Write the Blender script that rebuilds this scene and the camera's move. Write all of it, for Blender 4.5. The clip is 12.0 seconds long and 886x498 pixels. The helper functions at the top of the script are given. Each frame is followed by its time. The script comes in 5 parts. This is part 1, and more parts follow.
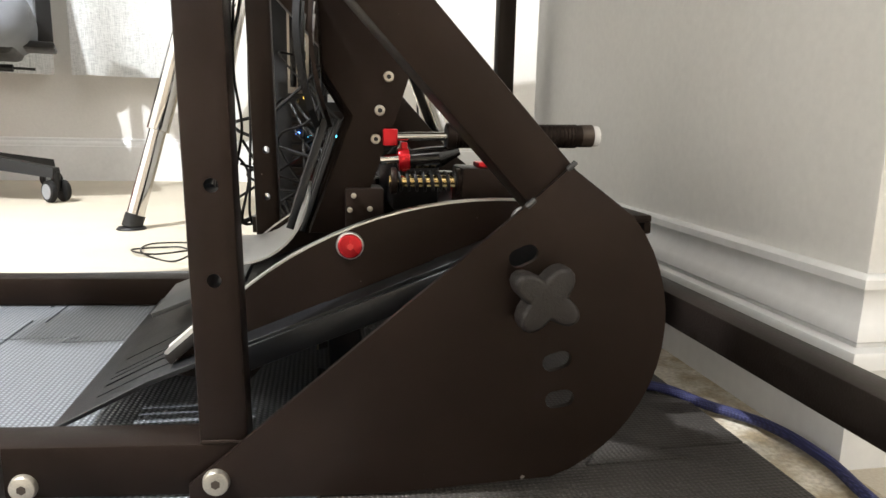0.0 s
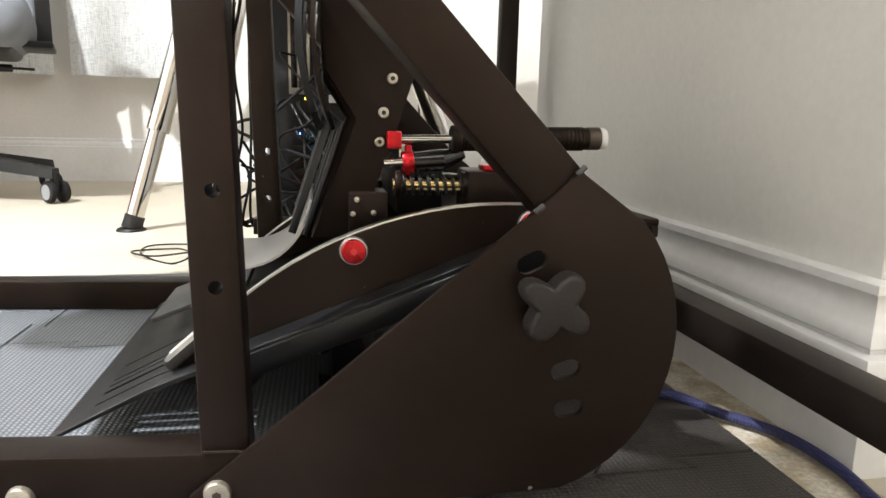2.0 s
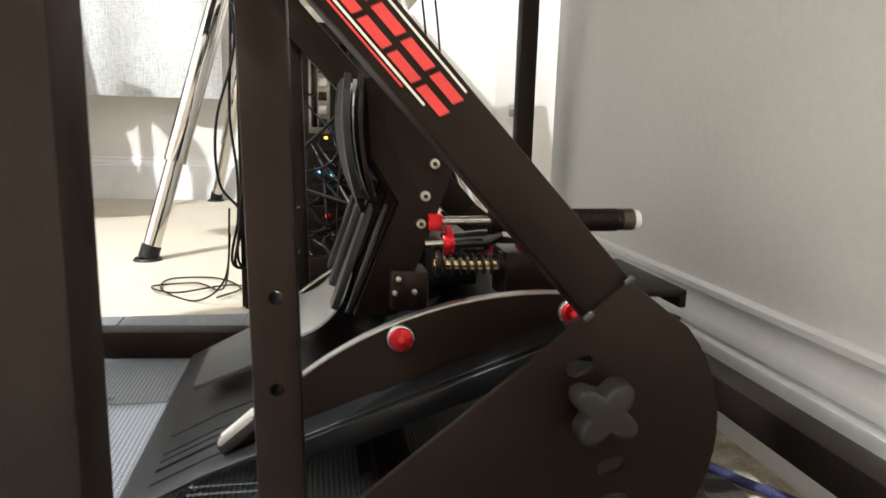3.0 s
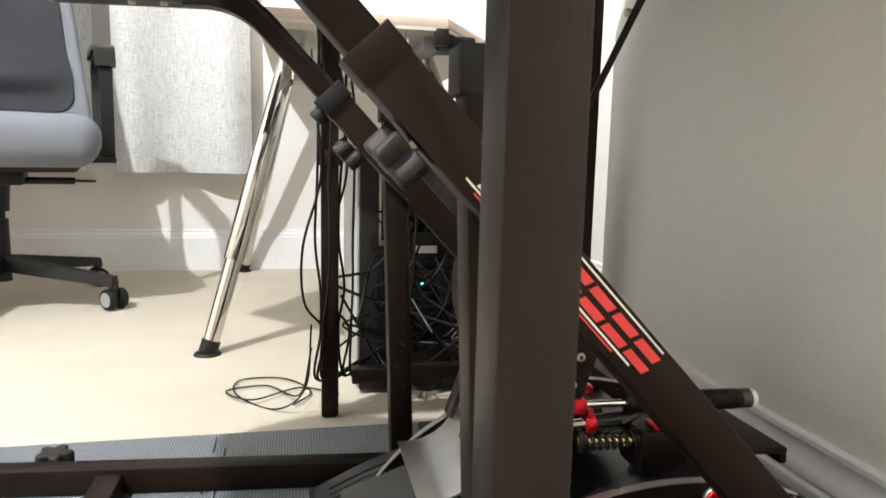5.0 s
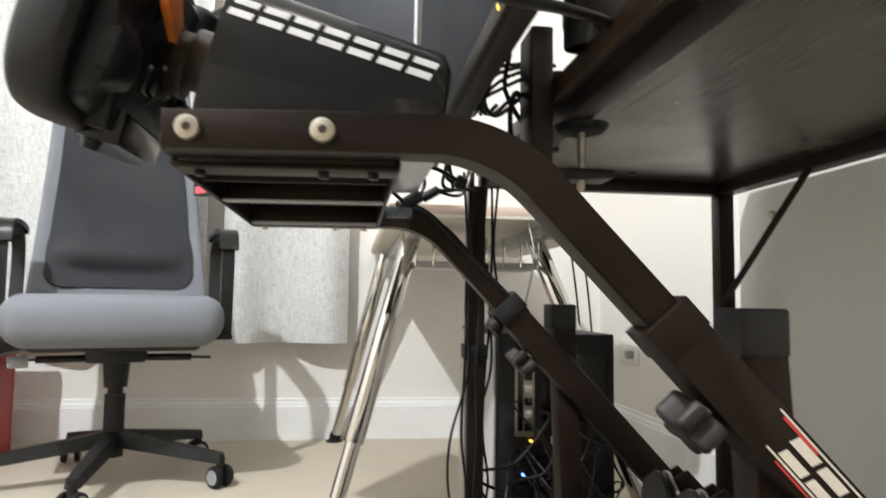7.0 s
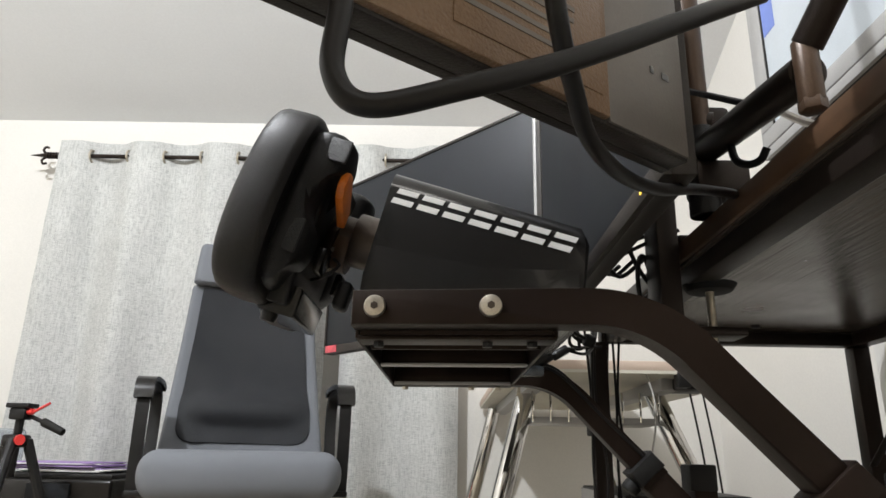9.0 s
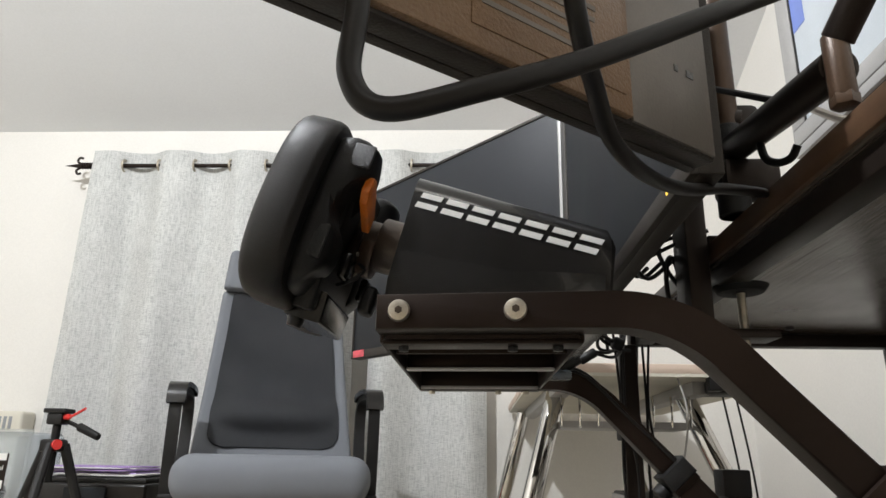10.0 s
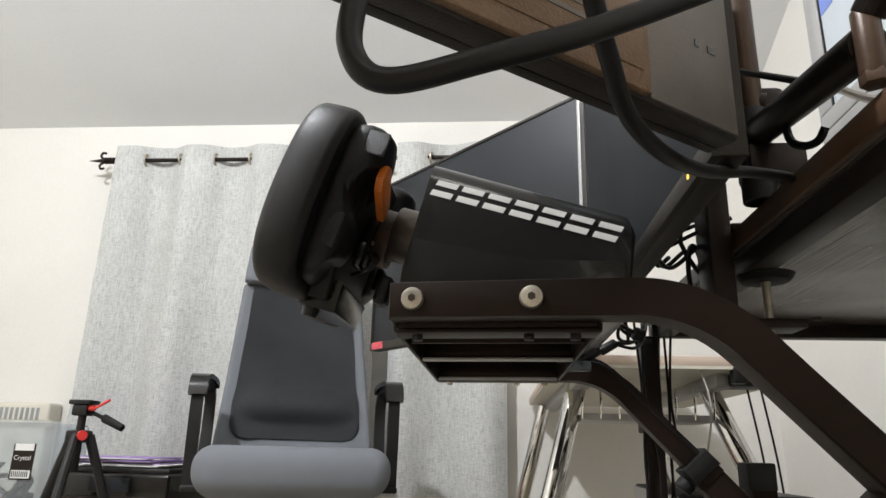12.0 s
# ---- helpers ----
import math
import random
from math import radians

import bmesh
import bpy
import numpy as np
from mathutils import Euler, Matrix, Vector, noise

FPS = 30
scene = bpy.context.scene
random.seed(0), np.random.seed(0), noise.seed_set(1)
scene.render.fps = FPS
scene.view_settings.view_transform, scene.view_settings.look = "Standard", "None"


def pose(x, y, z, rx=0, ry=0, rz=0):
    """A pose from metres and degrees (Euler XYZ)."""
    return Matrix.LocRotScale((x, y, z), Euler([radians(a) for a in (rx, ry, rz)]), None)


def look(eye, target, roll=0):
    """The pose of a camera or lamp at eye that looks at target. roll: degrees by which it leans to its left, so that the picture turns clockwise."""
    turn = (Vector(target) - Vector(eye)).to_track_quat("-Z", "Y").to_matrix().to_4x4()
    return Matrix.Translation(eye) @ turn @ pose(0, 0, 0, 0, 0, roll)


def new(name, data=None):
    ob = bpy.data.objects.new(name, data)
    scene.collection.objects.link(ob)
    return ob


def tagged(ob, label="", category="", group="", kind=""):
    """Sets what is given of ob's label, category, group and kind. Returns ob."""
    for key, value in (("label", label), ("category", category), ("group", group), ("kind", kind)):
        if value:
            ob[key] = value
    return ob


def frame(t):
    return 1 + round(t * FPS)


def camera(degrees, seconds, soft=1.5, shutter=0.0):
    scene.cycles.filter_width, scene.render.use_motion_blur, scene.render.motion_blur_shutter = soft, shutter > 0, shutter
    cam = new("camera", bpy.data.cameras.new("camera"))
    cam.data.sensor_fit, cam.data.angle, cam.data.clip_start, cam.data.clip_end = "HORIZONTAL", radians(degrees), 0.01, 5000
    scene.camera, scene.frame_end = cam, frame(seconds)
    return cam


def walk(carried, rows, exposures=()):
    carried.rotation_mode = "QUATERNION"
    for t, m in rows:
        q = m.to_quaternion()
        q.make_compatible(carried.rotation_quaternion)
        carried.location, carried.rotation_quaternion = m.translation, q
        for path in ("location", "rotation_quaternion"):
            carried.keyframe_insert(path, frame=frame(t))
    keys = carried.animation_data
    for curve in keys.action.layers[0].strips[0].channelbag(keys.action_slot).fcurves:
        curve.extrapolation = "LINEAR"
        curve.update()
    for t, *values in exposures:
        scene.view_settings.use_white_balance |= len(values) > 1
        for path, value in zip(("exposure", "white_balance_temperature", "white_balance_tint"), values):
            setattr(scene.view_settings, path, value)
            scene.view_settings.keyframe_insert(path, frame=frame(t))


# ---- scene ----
cam = camera(66.3, 12.0, shutter=0.4)
PATH = [
    (0, (0.097, 0.211, 0.237), (0.458, 2.143, -0.137), 1.3),
    (0.5, (0.1, 0.21, 0.239), (0.458, 2.14, -0.148), 1.4),
    (1, (0.099, 0.213, 0.237), (0.458, 2.144, -0.143), 1.3),
    (1.5, (0.096, 0.217, 0.236), (0.461, 2.147, -0.137), 1.3),
    (2, (0.095, 0.221, 0.239), (0.456, 2.152, -0.136), 1.3),
    (2.5, (0.083, 0.222, 0.261), (0.448, 2.153, -0.111), 1.2),
    (3, (0.061, 0.222, 0.3), (0.428, 2.153, -0.069), 1.6),
    (3.2, (0.049, 0.226, 0.316), (0.412, 2.158, -0.05), 1.4),
    (5, (-0.087, 0.204, 0.44), (0.325, 2.141, 0.162), 1.3),
    (5.5, (-0.105, 0.222, 0.461), (0.296, 2.173, 0.279), 0.8),
    (6, (-0.151, 0.229, 0.484), (0.193, 2.197, 0.389), 0.8),
    (6.5, (-0.191, 0.228, 0.499), (0.14, 2.2, 0.506), 0.9),
    (7, (-0.242, 0.211, 0.511), (0.024, 2.187, 0.664), 0.8),
    (7.6, (-0.285, 0.187, 0.515), (-0.122, 2.148, 0.87), 0.9),
    (9.5, (-0.291, 0.164, 0.515), (-0.356, 2.073, 1.106), 1.1),
    (10.5, (-0.285, 0.172, 0.516), (-0.412, 2.08, 1.102), 1.2),
    (12, (-0.284, 0.178, 0.514), (-0.446, 2.088, 1.084), 1.4),
]
walk(cam, [(t, look(eye, target, roll)) for t, eye, target, roll in PATH],
     exposures=[(0, 0.8), (3.2, 0.66), (5, 0.36), (6.5, 0.08), (7.6, -0.1), (9.5, -0.64), (12, -0.64)])

# ---- light ----
world = bpy.data.worlds.new("room_air")
scene.world = world
world.use_nodes = True
world.node_tree.nodes["Background"].inputs[0].default_value = (1.0, 0.95, 0.88, 1)
world.node_tree.nodes["Background"].inputs[1].default_value = 0.015
scene.view_settings.exposure = 0.0


def lamp(name, kind, at, target, power, colour, size):
    data = bpy.data.lights.new(name, kind)
    data.energy, data.color = power, colour
    if kind == "AREA":
        data.shape, data.size = "DISK", size
    else:
        data.shadow_soft_size = size
    ob = new(name, data)
    ob.matrix_world = look(at, target)
    return ob


lamp("ceiling_bulb", "POINT", (-1.33, 0.3, 2.45), (0, 0, 0), 330, (0.935, 0.965, 1.0), 0.03)
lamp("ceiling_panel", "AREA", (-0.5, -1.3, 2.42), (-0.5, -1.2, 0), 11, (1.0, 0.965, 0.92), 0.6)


# ---- materials ----
def material(name, base, rough=0.5, metal=0.0, vary=0.12, scale=9.0, grain=0.0, grain_scale=400.0, stretch=(1, 1, 1),
             dark=None, coat=0.0, emit=None, power=0.0, rough_vary=0.1, spec=0.5, chips=0.0, tint=None):
    m = bpy.data.materials.new(name)
    m.use_nodes = True
    nt = m.node_tree
    n, link = nt.nodes, nt.links.new
    bsdf = n["Principled BSDF"]
    bsdf.inputs["Roughness"].default_value, bsdf.inputs["Metallic"].default_value = rough, metal
    bsdf.inputs["Specular IOR Level"].default_value = spec
    bsdf.inputs["Coat Weight"].default_value = coat
    bsdf.inputs["Coat Roughness"].default_value = 0.08
    if tint:
        bsdf.inputs["Specular Tint"].default_value = (*tint, 1)
    if emit:
        bsdf.inputs["Emission Color"].default_value = (*emit, 1)
        bsdf.inputs["Emission Strength"].default_value = power
    coord, mapping = n.new("ShaderNodeTexCoord"), n.new("ShaderNodeMapping")
    mapping.inputs["Scale"].default_value = stretch
    link(coord.outputs["Object"], mapping.inputs["Vector"])
    big, fine = n.new("ShaderNodeTexNoise"), n.new("ShaderNodeTexNoise")
    big.inputs["Scale"].default_value, big.inputs["Detail"].default_value = scale, 5
    fine.inputs["Scale"].default_value, fine.inputs["Detail"].default_value = grain_scale, 3
    link(coord.outputs["Object"], big.inputs["Vector"])
    link(mapping.outputs["Vector"], fine.inputs["Vector"])
    mix, mix2 = n.new("ShaderNodeMix"), n.new("ShaderNodeMix")
    mix.data_type = mix2.data_type = "RGBA"
    low = dark or tuple(c * (1 - vary * 2) for c in base)
    mix.inputs["A"].default_value, mix.inputs["B"].default_value = (*low, 1), (*base, 1)
    ramp = n.new("ShaderNodeMapRange")
    ramp.inputs["From Min"].default_value, ramp.inputs["From Max"].default_value = 0.3, 0.62
    link(big.outputs["Fac"], ramp.inputs["Value"])
    link(ramp.outputs["Result"], mix.inputs["Factor"])
    mix2.blend_type = "MULTIPLY"
    mix2.inputs["Factor"].default_value = min(1.0, vary * 3 + grain * 0.3)
    ramp2 = n.new("ShaderNodeMapRange")
    ramp2.inputs["From Min"].default_value, ramp2.inputs["From Max"].default_value = 0.3, 0.7
    ramp2.inputs["To Min"].default_value, ramp2.inputs["To Max"].default_value = 0.7, 1.1
    link(fine.outputs["Fac"], ramp2.inputs["Value"])
    link(mix.outputs["Result"], mix2.inputs["A"])
    link(ramp2.outputs["Result"], mix2.inputs["B"])
    colour = mix2.outputs["Result"]
    if chips:
        speck, step, mix3 = n.new("ShaderNodeTexNoise"), n.new("ShaderNodeMapRange"), n.new("ShaderNodeMix")
        speck.inputs["Scale"].default_value, speck.inputs["Detail"].default_value = 130, 2
        step.inputs["From Min"].default_value, step.inputs["From Max"].default_value = chips, chips + 0.03
        mix3.data_type = "RGBA"
        mix3.inputs["B"].default_value = (0.16, 0.145, 0.13, 1)
        link(coord.outputs["Object"], speck.inputs["Vector"])
        link(speck.outputs["Fac"], step.inputs["Value"])
        link(step.outputs["Result"], mix3.inputs["Factor"])
        link(colour, mix3.inputs["A"])
        colour = mix3.outputs["Result"]
    link(colour, bsdf.inputs["Base Color"])
    rr = n.new("ShaderNodeMapRange")
    rr.inputs["To Min"].default_value, rr.inputs["To Max"].default_value = max(0.02, rough - rough_vary), min(1, rough + rough_vary)
    link(big.outputs["Fac"], rr.inputs["Value"])
    link(rr.outputs["Result"], bsdf.inputs["Roughness"])
    if grain:
        bump = n.new("ShaderNodeBump")
        bump.inputs["Strength"].default_value, bump.inputs["Distance"].default_value = grain, 0.0015
        link(fine.outputs["Fac"], bump.inputs["Height"])
        link(bump.outputs["Normal"], bsdf.inputs["Normal"])
    return m


def woven(name, base, dark, size, rough=0.9, strength=0.6, metal=0.0, gloss=0.0, axes=("x", "z"), dist=0.001):
    """A fine square weave or tread: two crossed waves that drive colour and relief."""
    m = material(name, base, rough, metal, 0.1, 7.0, coat=gloss)
    nt = m.node_tree
    n, link = nt.nodes, nt.links.new
    bsdf, coord = n["Principled BSDF"], n["Texture Coordinate"]
    waves = []
    for a in axes:
        w = n.new("ShaderNodeTexWave")
        w.bands_direction = a.upper()
        w.inputs["Scale"].default_value = 1.0 / size * 0.314
        w.inputs["Distortion"].default_value, w.inputs["Detail"].default_value = 0.4, 1
        link(coord.outputs["Object"], w.inputs["Vector"])
        waves.append(w)
    mul = n.new("ShaderNodeMath")
    mul.operation = "MULTIPLY"
    link(waves[0].outputs["Fac"], mul.inputs[0])
    link(waves[1].outputs["Fac"], mul.inputs[1])
    old = bsdf.inputs["Base Color"].links[0].from_socket
    mix = n.new("ShaderNodeMix")
    mix.data_type = "RGBA"
    mix.inputs["A"].default_value = (*dark, 1)
    link(mul.outputs["Value"], mix.inputs["Factor"])
    link(old, mix.inputs["B"])
    link(mix.outputs["Result"], bsdf.inputs["Base Color"])
    bump = n.new("ShaderNodeBump")
    bump.inputs["Strength"].default_value, bump.inputs["Distance"].default_value = strength, dist
    link(mul.outputs["Value"], bump.inputs["Height"])
    link(bump.outputs["Normal"], bsdf.inputs["Normal"])
    return m


def linen(name, light, dark):
    """Slubby cloth: long upright threads crossed by short level ones, and broad fading."""
    m = material(name, light, 0.95, 0, 0.05, 6.0)
    nt = m.node_tree
    n, link = nt.nodes, nt.links.new
    bsdf, coord = n["Principled BSDF"], n["Texture Coordinate"]
    threads = []
    for stretch in ((420, 420, 26), (60, 60, 520)):
        mp, t = n.new("ShaderNodeMapping"), n.new("ShaderNodeTexNoise")
        mp.inputs["Scale"].default_value = stretch
        t.inputs["Scale"].default_value, t.inputs["Detail"].default_value = 1.0, 3
        link(coord.outputs["Object"], mp.inputs["Vector"])
        link(mp.outputs["Vector"], t.inputs["Vector"])
        threads.append(t)
    add, fac, mix = n.new("ShaderNodeMath"), n.new("ShaderNodeMapRange"), n.new("ShaderNodeMix")
    link(threads[0].outputs["Fac"], add.inputs[0])
    link(threads[1].outputs["Fac"], add.inputs[1])
    fac.inputs["From Min"].default_value, fac.inputs["From Max"].default_value = 0.75, 1.12
    link(add.outputs["Value"], fac.inputs["Value"])
    mix.data_type = "RGBA"
    mix.inputs["A"].default_value = (*dark, 1)
    link(fac.outputs["Result"], mix.inputs["Factor"])
    link(bsdf.inputs["Base Color"].links[0].from_socket, mix.inputs["B"])
    link(mix.outputs["Result"], bsdf.inputs["Base Color"])
    bump = n.new("ShaderNodeBump")
    bump.inputs["Strength"].default_value, bump.inputs["Distance"].default_value = 0.5, 0.0012
    link(add.outputs["Value"], bump.inputs["Height"])
    link(bump.outputs["Normal"], bsdf.inputs["Normal"])
    return m


BLACK = material("black_powder_coat", (0.0098, 0.0061, 0.0046), 0.42, 0, 0.2, 14, 0.12, 1600, spec=0.2, tint=(1, 0.78, 0.66), chips=0.775)
BLACK2 = material("black_desk_steel", (0.0125, 0.0092, 0.0076), 0.38, 0, 0.12, 10, 0.2, 800, spec=0.25, tint=(1, 0.85, 0.76))
SATIN = material("satin_black_sheet", (0.008, 0.008, 0.0088), 0.33, 0, 0.15, 14, 0.08, 1500, spec=0.45)
GREYPLATE = material("dark_grey_plate", (0.13, 0.115, 0.1), 0.4, 0.2, 0.08, 20, 0.1, 600)
DARKPLATE = material("charcoal_plate", (0.05, 0.05, 0.049), 0.42, 0.1, 0.1, 20, 0.1, 600)
BRONZE = material("brown_lacquered_tube", (0.075, 0.045, 0.028), 0.35, 0.2, 0.1, 14, 0.15, 700, spec=0.35)
DARKMETAL = material("dark_anodised_metal", (0.075, 0.056, 0.043), 0.4, 0.5, 0.1, 30, 0.1, 700)
PLASTIC = material("black_plastic", (0.01, 0.0092, 0.009), 0.45, 0, 0.15, 20, 0.3, 700, spec=0.3)
RUBBER = material("black_rubber", (0.009, 0.0085, 0.008), 0.6, 0, 0.1, 20, 0.3, 600, spec=0.25)
LEATHER = material("perforated_leather", (0.0085, 0.0066, 0.0056), 0.5, 0, 0.15, 20, 0.2, 700, spec=0.28)
KNOB = material("knob_plastic", (0.018, 0.0145, 0.0125), 0.55, 0, 0.1, 30, 0.3, 900, spec=0.3)
STEEL = material("zinc_bolt", (0.62, 0.56, 0.46), 0.38, 0.85, 0.15, 60, 0.15, 900)
CHROME = material("chrome", (0.66, 0.64, 0.61), 0.07, 1, 0.04, 8, 0, rough_vary=0.03)
ALU = material("raw_aluminium", (0.78, 0.77, 0.75), 0.3, 1, 0.08, 14, 0.15, 700, (1, 1, 12))
GOLD = material("brass_spring", (0.75, 0.55, 0.25), 0.25, 1, 0.08, 30)
RED = material("red_anodised", (0.5, 0.01, 0.015), 0.28, 0.6, 0.08, 30)
REDPAINT = material("red_decal", (0.62, 0.035, 0.03), 0.45, 0, 0.06, 30, rough_vary=0.05)
WHITEPAINT = material("cream_decal", (0.72, 0.66, 0.56), 0.45, 0, 0.05, 30)
LOGOWHITE = material("white_print", (0.75, 0.74, 0.72), 0.4, 0, 0.03, 30)
ORANGE = material("orange_paddle", (0.75, 0.19, 0.015), 0.4, 0.0, 0.12, 40, 0.4, 500)
WALL = material("cream_wall_paint", (0.765, 0.74, 0.695), 0.7, 0, 0.03, 1.6, 0.12, 160)
WALL_E = material("grey_wall_paint", (0.76, 0.745, 0.71), 0.6, 0, 0.03, 1.8, 0.14, 140)
# Tone picked to weaken and warm the bounced light.
WALL_LOW_BOUNCE = material("low_bounce_tan", (0.48, 0.42, 0.35), 0.7, 0, 0.03, 1.6, 0.12, 160)
CEIL = material("ceiling_paint", (0.775, 0.785, 0.795), 0.8, 0, 0.02, 1.5, 0.1, 120)
GLOSSWHITE = material("white_gloss_trim", (0.78, 0.775, 0.76), 0.68, 0, 0.04, 6, 0.06, 90)
CARPET = material("beige_carpet", (0.515, 0.458, 0.362), 0.95, 0, 0.045, 5, 0.6, 420)
CARPET_OLD = material("worn_carpet_edge", (0.34, 0.27, 0.17), 0.95, 0, 0.3, 30, 1.0, 260, dark=(0.6, 0.55, 0.46))
# One foam in two tones: the lit grey, then one with shade mixed in.
FOAM = woven("grey_foam_tread", (0.3, 0.315, 0.335), (0.1, 0.106, 0.114), 0.0042, 0.42, 0.9, axes=("x", "y"))
FOAM_SHADED = woven("shaded_foam_tread", (0.045, 0.038, 0.032), (0.025, 0.021, 0.018), 0.0035, 0.6, 0.8, axes=("x", "y"))
CURTAIN = linen("linen_curtain", (0.6, 0.6, 0.58), (0.34, 0.345, 0.335))
CHAIR_GREY = woven("grey_chair_fabric", (0.2, 0.21, 0.23), (0.14, 0.148, 0.162), 0.0016, 0.9, 0.3)
CHAIR_MESH = woven("dark_chair_mesh", (0.013, 0.0145, 0.019), (0.005, 0.0058, 0.008), 0.0022, 0.75, 0.4)
CARBON = woven("carbon_print", (0.035, 0.03, 0.026), (0.006, 0.006, 0.006), 0.0017, 0.22, 0.1, gloss=0.6)
CARBON_GLOSS = woven("carbon_gloss", (0.02, 0.016, 0.013), (0.006, 0.0055, 0.005), 0.0015, 0.22, 0.06, gloss=0.5)
GLOSSBLACK = material("gloss_black_shell", (0.008, 0.0068, 0.006), 0.2, 0, 0.05, 10, rough_vary=0.04, spec=0.4)
GRIP = woven("textured_grip", (0.075, 0.07, 0.064), (0.008, 0.008, 0.008), 0.0013, 0.4, 0.9)
SCREEN = material("screen_off", (0.011, 0.0125, 0.0155), 0.5, 0, 0.04, 5, rough_vary=0.05, spec=0.22)
BEZEL = material("monitor_shell", (0.02, 0.0155, 0.0125), 0.45, 0, 0.08, 12, 0.25, 700, spec=0.3)
# Black monitor back with warm bounced light put into a brown colour.
BACK_BOUNCE_LIT = material("bounce_lit_monitor_back", (0.17, 0.105, 0.06), 0.42, 0, 0.1, 12, 0.4, 600, spec=0.35, tint=(1, 0.85, 0.74))
WOOD = material("dark_wood_edge", (0.1, 0.053, 0.028), 0.4, 0, 0.25, 18, 0.35, 60, (1, 0.06, 1), dark=(0.04, 0.022, 0.012))
UNDER = material("dark_desk_underside", (0.1, 0.08, 0.066), 0.24, 0, 0.15, 10, 0.5, 260, (1, 0.03, 1), spec=0.7)
BIRCH = material("pale_desk_laminate", (0.66, 0.52, 0.42), 0.45, 0, 0.06, 8, 0.08, 60, (0.1, 1, 1))
GREYMETAL = material("grey_painted_frame", (0.42, 0.41, 0.4), 0.4, 0.2, 0.08, 10)
CABLE = material("black_cable", (0.0075, 0.0063, 0.0057), 0.45, 0, 0.1, 30, spec=0.25)
CABLE_GREY = material("grey_cable", (0.35, 0.33, 0.3), 0.5, 0, 0.1, 30)
BLUE = woven("blue_braided_cable", (0.035, 0.04, 0.16), (0.012, 0.014, 0.06), 0.0016, 0.6, 0.6)
SILVER_TAPE = material("silver_plate", (0.45, 0.4, 0.34), 0.4, 0.8, 0.12, 30)
LABEL = material("grey_print", (0.12, 0.1, 0.08), 0.6, 0, 0.04, 30)
STICKER = material("white_sticker", (0.7, 0.69, 0.67), 0.5, 0, 0.03, 30)
PINK = material("red_sticker", (0.6, 0.08, 0.1), 0.5, 0, 0.2, 80)
LED_BLUE = material("blue_led", (0.1, 0.3, 1), 0.4, emit=(0.12, 0.3, 1.0), power=6)
LED_CYAN = material("cyan_led", (0.1, 0.7, 1), 0.4, emit=(0.08, 0.65, 1.0), power=5)
LED_RED = material("red_led", (1, 0.05, 0.05), 0.4, emit=(1.0, 0.03, 0.04), power=5)
LED_YELLOW = material("yellow_led", (1, 0.7, 0.1), 0.4, emit=(1.0, 0.6, 0.08), power=2)
SCREEN_ON = material("lit_screen", (0.3, 0.32, 0.34), 0.3, emit=(0.62, 0.68, 0.72), power=0.75)
SCREEN_BLUE = material("lit_screen_blue", (0.1, 0.15, 0.4), 0.3, emit=(0.2, 0.26, 0.55), power=0.7)
PLASTIC_GREY = material("grey_plastic", (0.3, 0.31, 0.32), 0.5, 0, 0.08, 20)
PAPER_PURPLE = material("purple_paper", (0.36, 0.24, 0.5), 0.7, 0, 0.1, 40)
PAPER = material("white_paper", (0.72, 0.71, 0.69), 0.7, 0, 0.05, 40)
CREAM_PLASTIC = material("cream_plastic", (0.68, 0.64, 0.54), 0.5, 0, 0.05, 15)
RED_CRATE = material("red_plastic", (0.5, 0.03, 0.03), 0.4, 0, 0.1, 15)
CLEAR = material("cloudy_clear_plastic", (0.8, 0.83, 0.85), 0.14, 0, 0.04, 15)
CLEAR_BLUE = material("grey_blue_sleeve", (0.05, 0.058, 0.065), 0.2, 0, 0.2, 60, spec=0.6)
_b = CLEAR.node_tree.nodes["Principled BSDF"]
_b.inputs["Transmission Weight"].default_value = 0.9
_b.inputs["IOR"].default_value = 1.1


# ---- building helpers ----
ORIGIN = {}


def thing(name, at, label, category, group="", kind=""):
    ob = new(name)
    ob.empty_display_size = 0.05
    ob.location = at
    ORIGIN[ob.name] = Vector(at)
    return tagged(ob, label, category, group, kind)


def part(name, bm, mat, parent=None, label="", smooth=True, m=None):
    """One bmesh, in world metres (or moved there by m), as one mesh object under a thing or a part."""
    if m is not None:
        bm.transform(m)
    at = ORIGIN[parent.name] if parent else Vector()
    if parent:
        bm.transform(Matrix.Translation(-at))
    bmesh.ops.recalc_face_normals(bm, faces=bm.faces[:])
    me = bpy.data.meshes.new(name)
    bm.to_mesh(me)
    bm.free()
    me.materials.append(mat)
    if smooth:
        me.shade_smooth()
        me.set_sharp_from_angle(angle=radians(35))
    ob = new(name, me)
    if parent:
        ob.parent = parent
        ORIGIN[ob.name] = at
    return tagged(ob, label)


def solid(name, bm, mat, label, category, group="", kind="", smooth=True, m=None):
    """A thing of one mesh, with its origin at the foot of its bounds."""
    if m is not None:
        bm.transform(m)
    vs = [v.co for v in bm.verts]
    at = Vector((sum(v.x for v in vs) / len(vs), sum(v.y for v in vs) / len(vs), min(v.z for v in vs)))
    bm.transform(Matrix.Translation(-at))
    ob = part(name, bm, mat, None, label, smooth)
    ob.location = at
    ORIGIN[ob.name] = at
    return tagged(ob, "", category, group, kind)


